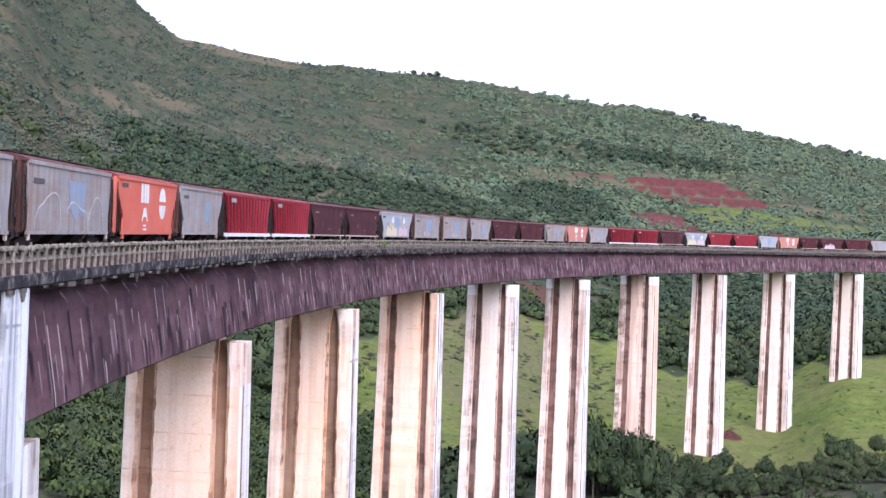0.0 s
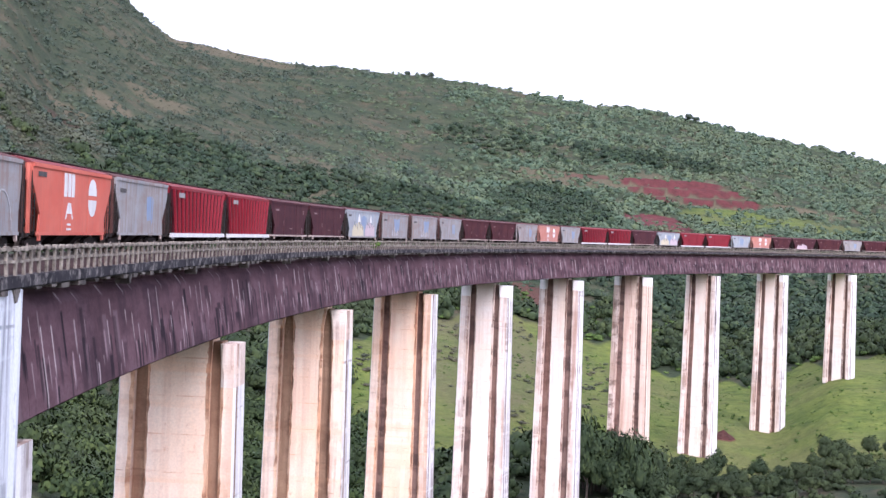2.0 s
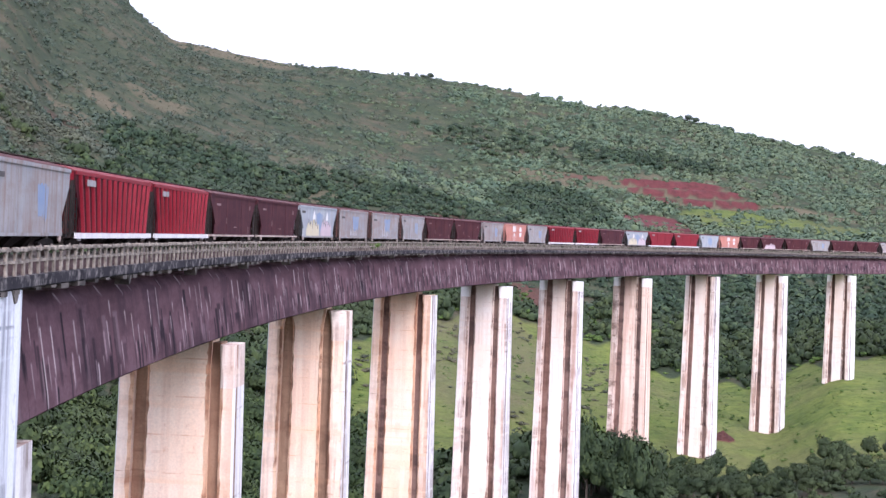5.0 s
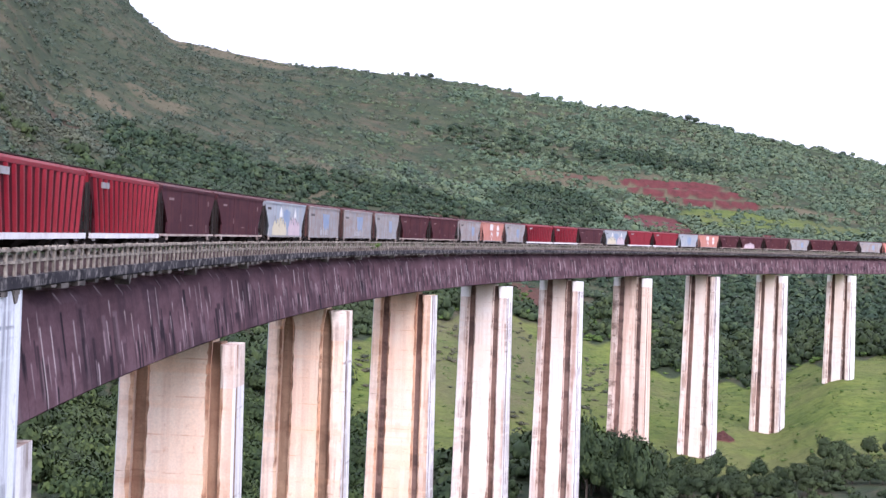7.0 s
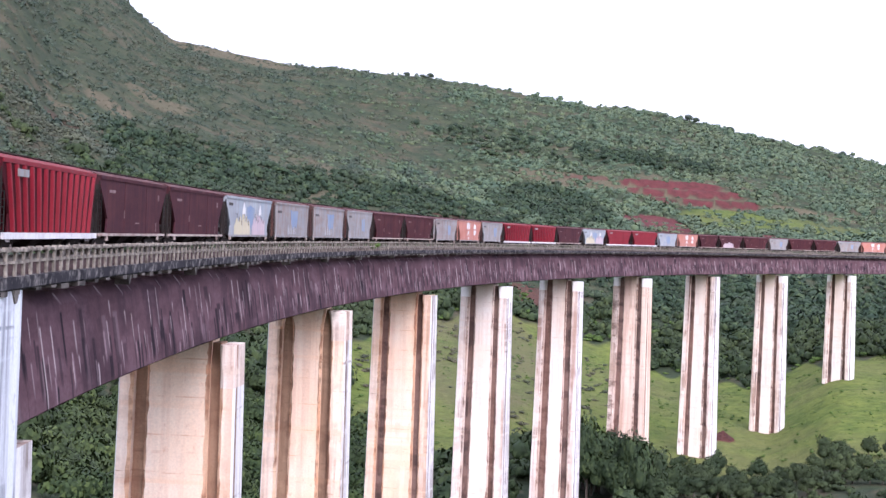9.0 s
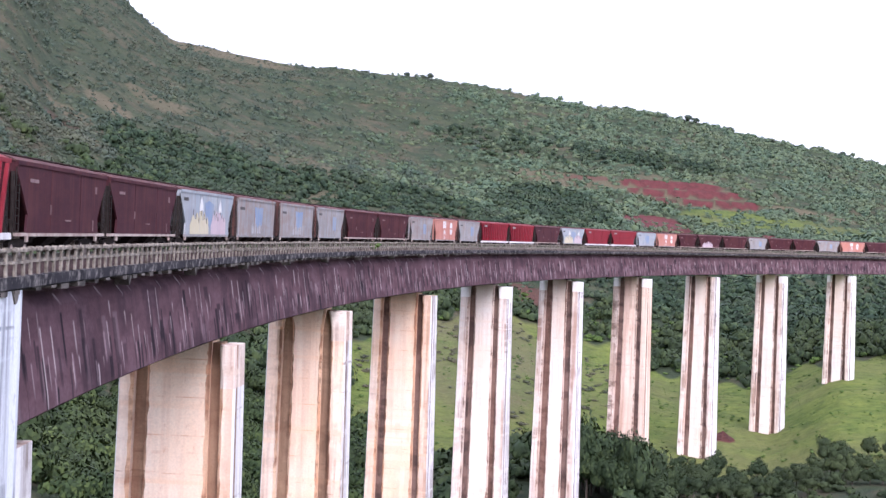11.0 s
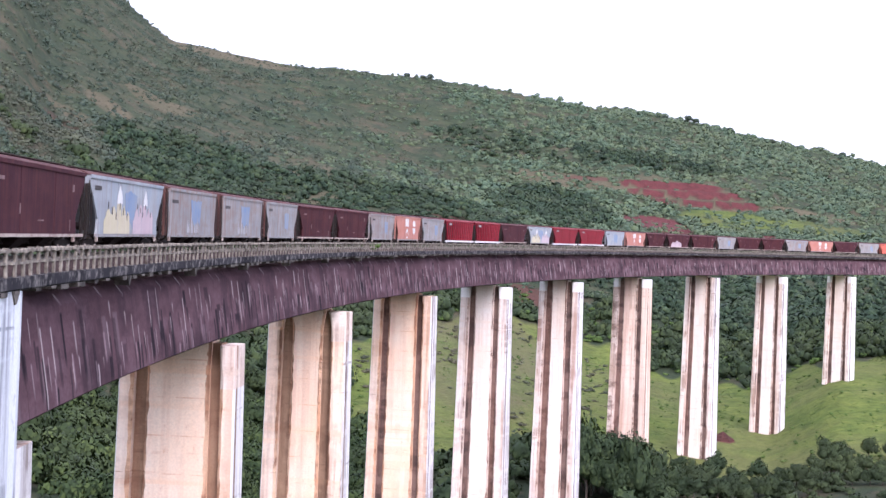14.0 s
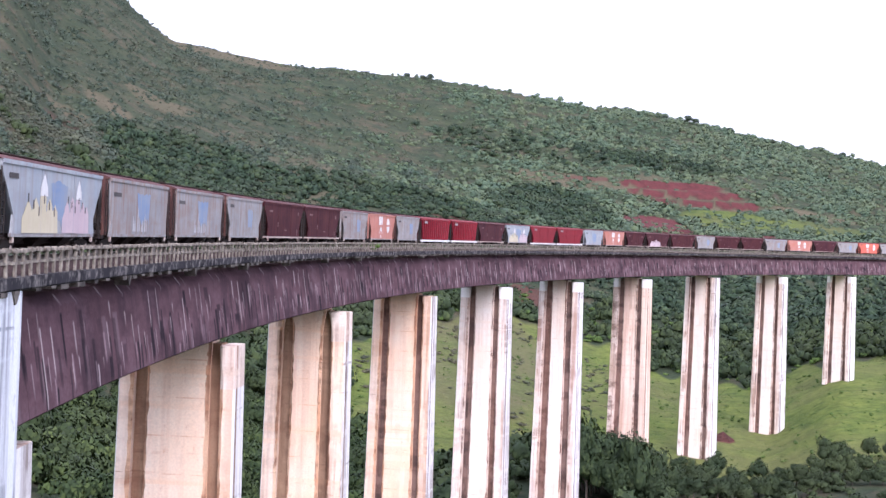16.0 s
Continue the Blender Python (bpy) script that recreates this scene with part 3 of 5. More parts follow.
def track():
    top = tagged(new("railway_track"), "single railway track on rust-stained ballast", "track", kind="structure")
    bm = bmesh.new()
    sweep(bm, [(-3.1, Z_TOP + 0.004), (3.1, Z_TOP + 0.004), (2.9, Z_TOP + 0.07), (1.6, Z_TOP + 0.18), (-1.6, Z_TOP + 0.18), (-2.9, Z_TOP + 0.07)], -236, 602, 96)
    part("ballast", bm, M_BALLAST, top)
    for o in (-0.8, 0.8):
        bm = bmesh.new()
        sweep(bm, [(o - 0.035, Z_TOP + 0.18), (o + 0.035, Z_TOP + 0.18), (o + 0.035, Z_TOP + 0.36), (o - 0.035, Z_TOP + 0.36)], -236, 602, 128)
        part("rail", bm, M_STEEL, top)


def ring_loft(bm, levels, mat_of=None):
    """Joins equal-length outlines (lists of points) by faces and closes both ends."""
    rows = [[bm.verts.new(p) for p in lv] for lv in levels]
    n = len(rows[0])
    for a, b in zip(rows, rows[1:]):
        for i in range(n):
            f = bm.faces.new((a[i], a[(i + 1) % n], b[(i + 1) % n], b[i]))
            f.material_index = mat_of(i) if mat_of else 0
    bm.faces.new(rows[0][::-1])
    bm.faces.new(rows[-1])
    bmesh.ops.recalc_face_normals(bm, faces=bm.faces[:])


def pier(s, cap, rusty, warm, core=1.55, flange=1.25, half=3.76, drop=0.0, head=0.12):
    """A tall pier: a broad core and two flanges joined by recessed, stained webs. x along the viaduct, y across."""
    x, y, z = on_curve(s, 0.06, Z_SOFFIT - drop)
    base = float(ground_height(x, y)) - 1.5
    if base > z - 3:
        return
    h = z - base
    ob = new("bridge_pier")
    ob.matrix_world = Matrix.Translation((x, y, base)) @ Matrix.Rotation(math.pi / 2 - s / RAD, 4, "Z")
    tagged(ob, "tall pale concrete pier with two stained recesses, " + ("washed with rust" if rusty else "tinged peach" if warm else "streaked by rain"), "bridge pier", "viaduct piers")
    bat = 0.012
    rng = random.Random(int(s * 10) + 3)   # chipped corners
    m_core = M_PIER_RUST if rusty else M_PIER_WARM if warm else M_PIER
    m_flange = M_PIER_RUST if rusty else M_FLANGE_WARM if warm else M_FLANGE

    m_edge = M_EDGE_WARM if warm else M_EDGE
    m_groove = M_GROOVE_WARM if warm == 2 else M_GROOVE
    m_side = M_PIER_RUST if rusty else M_SIDE

    def level(zz, outline):
        k = (h - zz) * bat
        q = max(0.0, 1.0 - (h - zz) / 2.6) ** 1.4 * head   # core and flanges close in on the recess at the head
        grow = lambda y: y + math.copysign(q, y) if abs(y) <= core + 0.01 else y - math.copysign(q, y) if abs(y) < half - 0.5 * flange else y
        out = []
        for px, py in outline:
            wx = rng.uniform(-0.07, 0.06) if abs(px) in (1.05, 1.45) else 0.0
            wy = rng.uniform(-0.05, 0.07) if abs(px) == 1.25 or (abs(px) == 1.65 and abs(py) < half - 0.3) else 0.0
            out.append((px + math.copysign(k * 0.7 + wx, px), grow(py) + py / 3.9 * k + wy, zz))
        return out

    def solid(name, outline, z0, z1, material, label="", steps=0, mat_of=None):
        bm = bmesh.new()
        steps = steps or max(8, int((z1 - z0) / 0.55))
        cuts = sorted({z0 + (z1 - z0) * i / steps for i in range(steps + 1)} | {c for c in (h - 2.6, h - 1.9, h - 1.2, h - 0.7) if z0 < c < z1})
        ring_loft(bm, [level(c, outline) for c in cuts], mat_of)
        return part(name, bm, material, ob, label)
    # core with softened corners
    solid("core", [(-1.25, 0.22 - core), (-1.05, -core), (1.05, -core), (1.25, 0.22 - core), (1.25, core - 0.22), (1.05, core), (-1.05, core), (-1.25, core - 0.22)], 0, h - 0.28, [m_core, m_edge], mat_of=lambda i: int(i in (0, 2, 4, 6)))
    for sg in (-1, 1):
        cin, fin, out = sg * (core - 0.004), sg * (half - flange), sg * half
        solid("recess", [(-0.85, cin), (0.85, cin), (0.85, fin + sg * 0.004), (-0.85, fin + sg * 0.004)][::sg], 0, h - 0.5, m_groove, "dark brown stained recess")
        faded = warm == 2 and sg < 0   # the near flange has lost its tint at the head
        ztop = h - (2.4 if cap else 3.4 if faded else 0.6)
        ring = [(-1.65, fin + sg * 0.2), (-1.45, fin), (1.45, fin), (1.65, fin + sg * 0.2), (1.65, out - sg * 0.08), (1.57, out), (-0.72, out),
                (-0.72, out - sg * 0.16), (-1.06, out - sg * 0.16), (-1.06, out), (-1.57, out), (-1.65, out - sg * 0.08)][::sg]
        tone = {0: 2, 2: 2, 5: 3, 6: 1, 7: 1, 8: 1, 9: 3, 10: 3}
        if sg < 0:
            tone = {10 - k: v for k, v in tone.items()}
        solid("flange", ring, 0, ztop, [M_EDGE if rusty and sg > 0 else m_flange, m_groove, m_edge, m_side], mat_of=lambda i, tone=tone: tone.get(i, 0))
        if cap or faded:
            solid("flange_cap", ring, ztop + 0.002, h - 0.6, M_CAP if cap else M_FLANGE, "newer white concrete cap" if cap else "grey-white head of the flange", 1)
    for sg in (-1, 1):
        bm = bmesh.new()
        box(bm, -0.45, 0.45, sg * 1.0 - 0.4, sg * 1.0 + 0.4, h - 0.28, h + drop, bevel=0.03)
        part("bearing", bm, M_BEARING, ob, "black rubber bearing pad")


viaduct()
railing()
track()
PIER_FORMS = {-1: (1.4, 1.0, 2.94, 0.28), 0: (2.05, 0.95), 1: (1.45, 1.38, 3.76, 0.0, 0.42), 2: (1.8, 1.18), 3: (1.5, 1.4), 4: (1.4, 1.25)}
for _k in range(-5, 13):
    pier(S_FIRST + SPAN * _k, _k in (3, 4, 5, 7, 8), _k == 5, {0: 2, 1: 2, 2: 1}.get(_k, 0), *PIER_FORMS.get(_k, (1.52, 1.25)))


def abutment(s):
    """The block of concrete on which an end of the viaduct rests."""
    x, y, z = on_curve(s, 0, Z_SOFFIT)
    base = float(ground_height(x, y)) - 2.0
    bm = bmesh.new()
    ring_loft(bm, [[(-w, -u, q), (w, -u, q), (w, u, q), (-w, u, q)] for w, u, q in ((5.0, 5.0, min(base - z, -4.0)), (3.0, 4.4, -0.02))])
    ob = new("abutment", mesh_of("abutment", bm, M_FLANGE))
    ob.matrix_world = Matrix.Translation((x, y, z)) @ Matrix.Rotation(math.pi / 2 - s / RAD, 4, "Z")
    tagged(ob, "pale concrete abutment under the viaduct's end", "abutment", kind="structure")


abutment(-231.0)
abutment(596.0)


def pillar():
    """The whitewashed wall pillar beside the first pier, up to the slab."""
    s, o0 = -17.3, 3.3
    x, y, z = on_curve(s, 0, 0)
    ob = new("wall_pillar")
    base = float(ground_height(x, y)) - 1.5
    ob.matrix_world = Matrix.Translation((x, y, base)) @ Matrix.Rotation(math.pi / 2 - s / RAD, 4, "Z")
    tagged(ob, "whitewashed concrete wall pillar with dark drip marks", "pillar")
    bm = bmesh.new()
    top = z + Z_SLAB - 0.03 - base
    box(bm, -3.0, 0.0, -3.43, -O_BOTTOM - 0.02, 0, top, bevel=0.03)
    part("shaft", bm, M_PILLAR, ob)


pillar()


# ---------------------------------------------------------------- train
Z_RAIL = Z_TOP + 0.36
SILL, ROOF = 0.30 - Z_RAIL, 3.1 - Z_RAIL
HALF = 1.5
SPEED = 6.692


def side_outline(length, inset, drop):
    """Half-lengths and heights of a car's side sheet, from the sill up: drawn in towards its foot, full length under the roof."""
    hl, h = length / 2, ROOF - SILL
    return [(hl - inset * 0.9, SILL), (hl - inset, SILL + h * 0.25), (hl - inset * 0.5, SILL + h * (0.9 - drop) * 0.8),
            (hl - inset * 0.06, SILL + h * (1 - drop)), (hl, ROOF - 0.3), (hl, ROOF - 0.1)]


def hull(bm, length, inset, drop):
    """The hopper itself between the side sheets, with steep slope sheets at its ends."""
    hl, h, y = length / 2, ROOF - SILL, HALF - 0.1
    ring_loft(bm, [[(-x, -y, z), (x, -y, z), (x, y, z), (-x, y, z)] for x, z in (
        (hl - inset - 1.3, SILL), (hl - inset * 0.5 - 0.7, SILL + h * 0.45), (hl - 0.12, SILL + h * (1.02 - drop)), (hl - 0.02, ROOF - 0.1))])


def roof_shell(bm, length, crown=0.16):
    """Low arched roof with eaves."""
    hl = length / 2
    prof = [(-HALF - 0.03, ROOF - 0.1), (-HALF + 0.25, ROOF + 0.03), (-0.7, ROOF + crown), (0.7, ROOF + crown), (HALF - 0.25, ROOF + 0.03), (HALF + 0.03, ROOF - 0.1)]
    ring_loft(bm, [[(x, y, z) for y, z in prof] for x in (-hl - 0.03, hl + 0.03)])


def flat(bm, pts, y=-HALF - 0.012, thick=0.008):
    """A thin painted shape on the car's side, points (x, z)."""
    prism(bm, pts, y, y + thick)


def rect(bm, x0, x1, z0, z1, y=-HALF - 0.012):
    flat(bm, [(x0, z0), (x1, z0), (x1, z1), (x0, z1)], y)


CAR_MESHES = {}


def bogie_mesh():
    bm = bmesh.new()
    for y in (-0.98, 0.98):
        prism(bm, [(-1.25, 0.5), (-0.9, 0.36), (-0.4, 0.3), (0.4, 0.3), (0.9, 0.36), (1.25, 0.5), (1.2, 0.66), (0.5, 0.78), (-0.5, 0.78), (-1.2, 0.66)], y - 0.08, y + 0.08)
    box(bm, -0.25, 0.25, -1.0, 1.0, 0.42, 0.74)
    return mesh_of("bogie", bm, M_DARK)


def wheelset_mesh():
    bm = bmesh.new()
    for sg in (-1, 1):
        cylinder(bm, 0, sg * 0.74, sg * 0.86, 0, 0.42, 14)
        cylinder(bm, 0, sg * 0.69, sg * 0.74, 0, 0.45, 14)
    cylinder(bm, 0, -1.02, 1.02, 0, 0.08, 8)
    bmesh.ops.recalc_face_normals(bm, faces=bm.faces[:])
    return mesh_of("wheelset", bm, M_STEEL)


def axle_cap_mesh():
    bm = bmesh.new()
    cylinder(bm, 0, 0, 0.03, 0, 0.12, 8)
    bmesh.ops.recalc_face_normals(bm, faces=bm.faces[:])
    return mesh_of("axle_cap", bm, P_SILL)


ME_BOGIE, ME_WHEELS, ME_CAP = bogie_mesh(), wheelset_mesh(), axle_cap_mesh()
CARS, WHEELS = [], []


def hopper_car(s_rear, s_front, style, colour, label, sill=None, marks=()):
    """A covered hopper car whose couplers meet its neighbours at s_rear and s_front."""
    pitch = s_front - s_rear
    length = pitch - 0.75
    ob = tagged(new("hopper_car"), label, "freight car", "cars of the freight train")
    hl = length / 2
    inset, drop = {"box": (0.3, 0.3), "bent": (1.15, 0.3), "ribbed": (1.0, 0.26), "slant": (1.55, 0.2), "flare": (1.5, 0.2)}[style]
    body_len = length - (1.5 if style == "box" else 0.25)
    bm = bmesh.new()
    hull(bm, body_len, inset, drop)
    part("hopper_body", bm, colour, ob)
    edge = side_outline(body_len, inset, drop)
    for sg in (-1, 1):
        bm = bmesh.new()
        prism(bm, [(x, z) for x, z in edge] + [(-x, z) for x, z in edge[::-1]], sg * HALF, sg * (HALF - 0.09))
        # ribbed cars: the sheet's colour carries the shade between the ribs
        part("side_sheet", bm, P_RED_SHADE if style == "ribbed" else colour, ob, "crimson sheet with the shade between the ribs painted in" if style == "ribbed" else "")
    bm = bmesh.new()
    roof_shell(bm, body_len)
    part("roof", bm, P_ROOF_RED if colour in (P_RED, P_ORANGE) else P_ROOF, ob, "roof covered in red ore dust")
    bl = body_len / 2
    # top rail along both sides
    bm = bmesh.new()
    for sg in (-1, 1):
        box(bm, -bl, bl, sg * HALF - 0.05, sg * HALF + 0.05, ROOF - 0.24, ROOF - 0.08)
    part("top_rail", bm, P_PALE if style in ("flare", ) else colour, ob)
    # roof walk and hatches
    bm = bmesh.new()
    box(bm, -bl, bl, -0.6, -0.1, ROOF + 0.22, ROOF + 0.26)
    for i in range(7):
        x = -bl + (i + 0.5) * 2 * bl / 7
        box(bm, x - 0.04, x + 0.04, -0.55, -0.15, ROOF + 0.12, ROOF + 0.22)
    part("roof_walk", bm, M_BALLAST, ob)
    for i in range(4):
        bm = bmesh.new()
        x = -bl + (i + 0.5) * bl / 2
        box(bm, x - 0.9, x + 0.9, 0.1, 0.68, ROOF + 0.162, ROOF + 0.22, bevel=0.03)
        part("hatch", bm, P_ROOF, ob)
    # side sill, end platforms
    bm = bmesh.new()
    full = style in ("ribbed", "slant")
    x1 = hl - 0.1 if full else bl - inset + 0.2
    ys = HALF + 0.07 if style == "ribbed" else HALF - 0.06
    for sg in (-1, 1):
        box(bm, -x1, x1, sg * ys - 0.05, sg * ys + 0.05, SILL - 0.24 if sill == P_WHITE else SILL - 0.13, SILL + 0.005)
    part("side_sill", bm, sill or P_GREY, ob)
    bm = bmesh.new()
    box(bm, -hl, hl, -0.35, 0.35, SILL - 0.45, SILL - 0.02)
    for sg in (-1, 1):
        box(bm, sg * hl - 0.14, sg * hl + 0.14, -HALF + 0.1, HALF - 0.1, SILL - 0.22, SILL - 0.04)
        box(bm, sg * (hl - 1.0) - 0.5, sg * (hl - 1.0) + 0.5, -1.2, 1.2, SILL - 0.14, SILL - 0.06)
    part("underframe", bm, M_DARK, ob)
    # car ends: corner posts, slope braces and ladders
    for sg in (-1, 1):
        xe = sg * (hl - 0.1)
        m_post = P_RUST if style == "box" or colour == P_GREY else colour if style == "bent" else M_DARK
        wide = 0.06 if style == "slant" else 0.11
        for y in (-HALF + 0.14, HALF - 0.14):
            bm = bmesh.new()
            box(bm, xe - wide, xe + wide, y - 0.06, y + 0.06, SILL - 0.04, ROOF - 0.5 if style not in ("box", "bent") else ROOF - 0.12)
            part("corner_post", bm, m_post, ob)
        if style == "box":
            xm = sg * (hl - 0.42)
            bm = bmesh.new()
            box(bm, xm - 0.05, xm + 0.05, -HALF + 0.05, -HALF + 0.15, SILL - 0.04, ROOF - 0.15)
            part("corner_post", bm, m_post, ob)
            bm = bmesh.new()
            box(bm, min(xe, sg * bl), max(xe, sg * bl), -HALF + 0.04, HALF - 0.04, ROOF - 0.16, ROOF - 0.1)
            part("end_roof", bm, m_post, ob)
            bm = bmesh.new()
            box(bm, min(xe, sg * (bl - 0.25)), max(xe, sg * (bl - 0.25)), -HALF + 0.16, -HALF + 0.2, SILL, SILL + 0.95)
            part("end_panel", bm, P_RUST, ob, "rusty low panel at the car's end")
        for ys_pad in (-HALF + 0.06, HALF - 0.06):
            bm = bmesh.new()
            xp = sg * (bl - inset - 0.1)
            box(bm, xp - 0.1, xp + 0.1, ys_pad - 0.06, ys_pad + 0.06, SILL - 0.36, SILL - 0.13, bevel=0.02)
            part("jacking_pad", bm, sill or P_SILL, ob)
        bm = bmesh.new()
        xl = sg * (hl - 0.16)
        for i in range(8):
            z = SILL + 0.05 + i * (ROOF - SILL - 0.5) / 8
            box(bm, min(xl, xl - sg * 0.42), max(xl, xl - sg * 0.42), -HALF + 0.02, -HALF + 0.05, z, z + 0.03)
        for xs in (xl, xl - sg * 0.42):
            box(bm, xs - 0.02, xs + 0.02, -HALF + 0.015, -HALF + 0.055, SILL - 0.04, ROOF - 0.35)
        part("ladder", bm, M_DARK, ob)
        bm = bmesh.new()
        cylinder(bm, sg * (hl - 0.7), -HALF + 0.3, -HALF + 0.9, SILL + 0.35, 0.18, 10)
        part("brake_reservoir", bm, M_DARK, ob)
        bm = bmesh.new()
        box(bm, min(sg * hl, sg * (hl + 0.39)), max(sg * hl, sg * (hl + 0.39)), -0.11, 0.11, SILL - 0.38, SILL - 0.16, bevel=0.03)
        part("coupler", bm, M_DARK, ob)
        bg = part("bogie", ME_BOGIE, None, ob, m=pose(sg * (hl - 2.0), 0, 0))
        for wx in (-0.88, 0.88):
            for y in (-1.09, 1.06):
                part("axle_cap", ME_CAP, None, bg, "pale worn axle cap", m=pose(wx, y, 0.45))
            WHEELS.append((part("wheelset", ME_WHEELS, None, bg, m=pose(wx, 0, 0.45)), wx, s_rear))
    # discharge chutes
    for i in range(3):
        bm = bmesh.new()
        x = (i - 1) * (bl - 1.5) * 0.62
        ring_loft(bm, [[(x - w, -u, z), (x + w, -u, z), (x + w, u, z), (x - w, u, z)] for w, u, z in ((0.35, 0.4, 0.28), (1.1, 1.2, SILL - 0.02))])
        part("discharge_chute", bm, M_DARK, ob)
    if style == "ribbed":
        n = 14
        for i in range(n):
            bm = bmesh.new()
            q = (i + 0.5) / n * 2 - 1
            xt, xb = q * (bl - 0.06), q * (bl - inset + 0.1)
            ring_loft(bm, [[(x - 0.14, -HALF + 0.03, z), (x + 0.14, -HALF + 0.03, z), (x + 0.11, -HALF - 0.08, z), (x + 0.07, -HALF - 0.13, z), (x - 0.07, -HALF - 0.13, z), (x - 0.11, -HALF - 0.08, z)]
                           for x, z in ((xb, SILL), (xt * 0.5 + xb * 0.5, (SILL + ROOF) / 2), (xt, ROOF - 0.26))])
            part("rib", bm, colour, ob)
    elif style != "box":
        for q in (-0.33, 0.33):
            bm = bmesh.new()
            box(bm, q * bl * 2 * 0.5 - 0.03, q * bl * 2 * 0.5 + 0.03, -HALF - 0.02, -HALF + 0.01, SILL + 0.01, ROOF - 0.26)
            part("weld_strip", bm, colour, ob)
    for name, mark_label, material, draw in marks:
        bm = bmesh.new()
        draw(bm, bl)
        part(name, bm, material, ob, mark_label)
    CARS.append((ob, (s_rear + s_front) / 2))
    return ob


ZM = (SILL + ROOF) / 2


def number_bars(x0, z0, n=5):
    return ("number_mark", "dark number mark, too small to read", P_MARK, lambda bm, bl: rect(bm, -bl + x0, -bl + x0 + n * 0.3, z0, z0 + 0.2, -HALF - 0.022))


def blue_patch(x, w, z0, z1):
    def draw(bm, bl):
        rng = random.Random(int(x * 10))
        n = 10
        lo = [(x - w * 0.75 + 1.5 * w * i / n, z0 + rng.uniform(-0.35, 0.35)) for i in range(n + 1)]
        hi = [(x - w + 2 * w * i / n, z1 + rng.uniform(-0.1, 0.1)) for i in range(n + 1)]
        flat(bm, lo + hi[::-1])
    return ("blue_patch", "faded blue painted patch", P_BLUE, draw)


def castle(x, w, z0, z1, material, seed):
    """Graffiti of a towered shape with dark window marks, in one painted outline."""
    def draw(bm, bl):
        rng = random.Random(seed)
        h = z1 - z0
        pts = [(x - w, z0), (x + w, z0)]
        for q, tw, th in ((0.82, 0.13, 0.55), (0.5, 0.14, 0.66), (0.12, 0.17, 0.8), (-0.28, 0.15, 0.68), (-0.68, 0.16, 0.6)):
            a, b = x + (q + tw) * w, x + (q - tw) * w
            t = z0 + h * th * rng.uniform(0.94, 1.06)
            base = z0 + h * rng.uniform(0.42, 0.5)
            pts += [(a, base), (a, t - 0.1 * h), ((a + b) / 2, t + 0.06 * h), (b, t - 0.1 * h), (b, base)]
        pts.append((x - w, z0 + h * 0.3))
        flat(bm, pts, -HALF - 0.02)
    return ("graffiti", "graffiti of pale tower shapes", material, draw)


def spire(x, w, z0, z1, material=None):
    def draw(bm, bl):
        flat(bm, [(x - w, z0), (x + w, z0), (x + w * 0.9, z0 + (z1 - z0) * 0.45), (x + w * 0.3, z1), (x, z1 + 0.12), (x - w * 0.4, z1 - 0.1), (x - w * 0.9, z0 + (z1 - z0) * 0.45)], -HALF - 0.026)
    return ("graffiti", "white painted spire", material or P_WHITE, draw)


def window_mark(x, z, w, h):
    return ("graffiti", "dark painted dash", P_MARK, lambda bm, bl: rect(bm, x - w / 2, x + w / 2, z, z + h, -HALF - 0.032))


def emblem(x, z, w, h):
    """A white disc crossed by a band of the car's own colour: two separate halves."""
    def half(sg):
        def draw(bm, bl):
            pts = [(x + w * math.cos(a), z + sg * (0.1 + (h - 0.1) * math.sin(a))) for a in np.linspace(0.0, math.pi, 11)]
            flat(bm, pts)
        return draw
    return [("emblem", "half of a white disc emblem", P_WHITE, half(1)), ("emblem", "half of a white disc emblem", P_WHITE, half(-1))]


def white_letters(x, z, h):
    """Three letter-like blocks, a small line emblem and two short rows below, each a mark of its own."""
    out = []

    def stem(a):
        def draw(bm, bl):
            flat(bm, [(a, z), (a + h * 0.48, z), (a + h * 0.52, z + h * 0.5), (a + h * 0.48, z + h), (a, z + h)])
        return draw
    for i in range(3):
        out.append(("lettering", "white lettering block", P_WHITE, stem(x + i * h * 0.6)))
    out.append(("line_emblem", "white line emblem", P_WHITE, lambda bm, bl: flat(bm, [
        (x + 0.25, z - 0.95), (x + 0.42, z - 0.95), (x + 0.55, z - 0.72), (x + 1.25, z - 0.72), (x + 1.38, z - 0.95), (x + 1.55, z - 0.95), (x + 1.12, z - 0.25), (x + 0.68, z - 0.25)])))
    for dz, w in ((1.22, 0.6), (1.42, 0.75)):
        out.append(("lettering", "white lettering row", P_WHITE, lambda bm, bl, dz=dz, w=w: rect(bm, x + 0.9 - w / 2, x + 0.9 + w / 2, z - dz, z - dz + 0.09)))
    return out


def small_mark(x, z, w, h, material=None):
    def draw(bm, bl):
        rect(bm, x - w / 2, x + w / 2, z, z + h, -HALF - 0.145)
    return ("plate", "small pale number plate", material or P_GREY, draw)


def scuff(x, z, w, h):
    return ("scuff_mark", "small pale painted mark", P_SCUFF, lambda bm, bl: rect(bm, x - w / 2, x + w / 2, z, z + h, -HALF - 0.022))


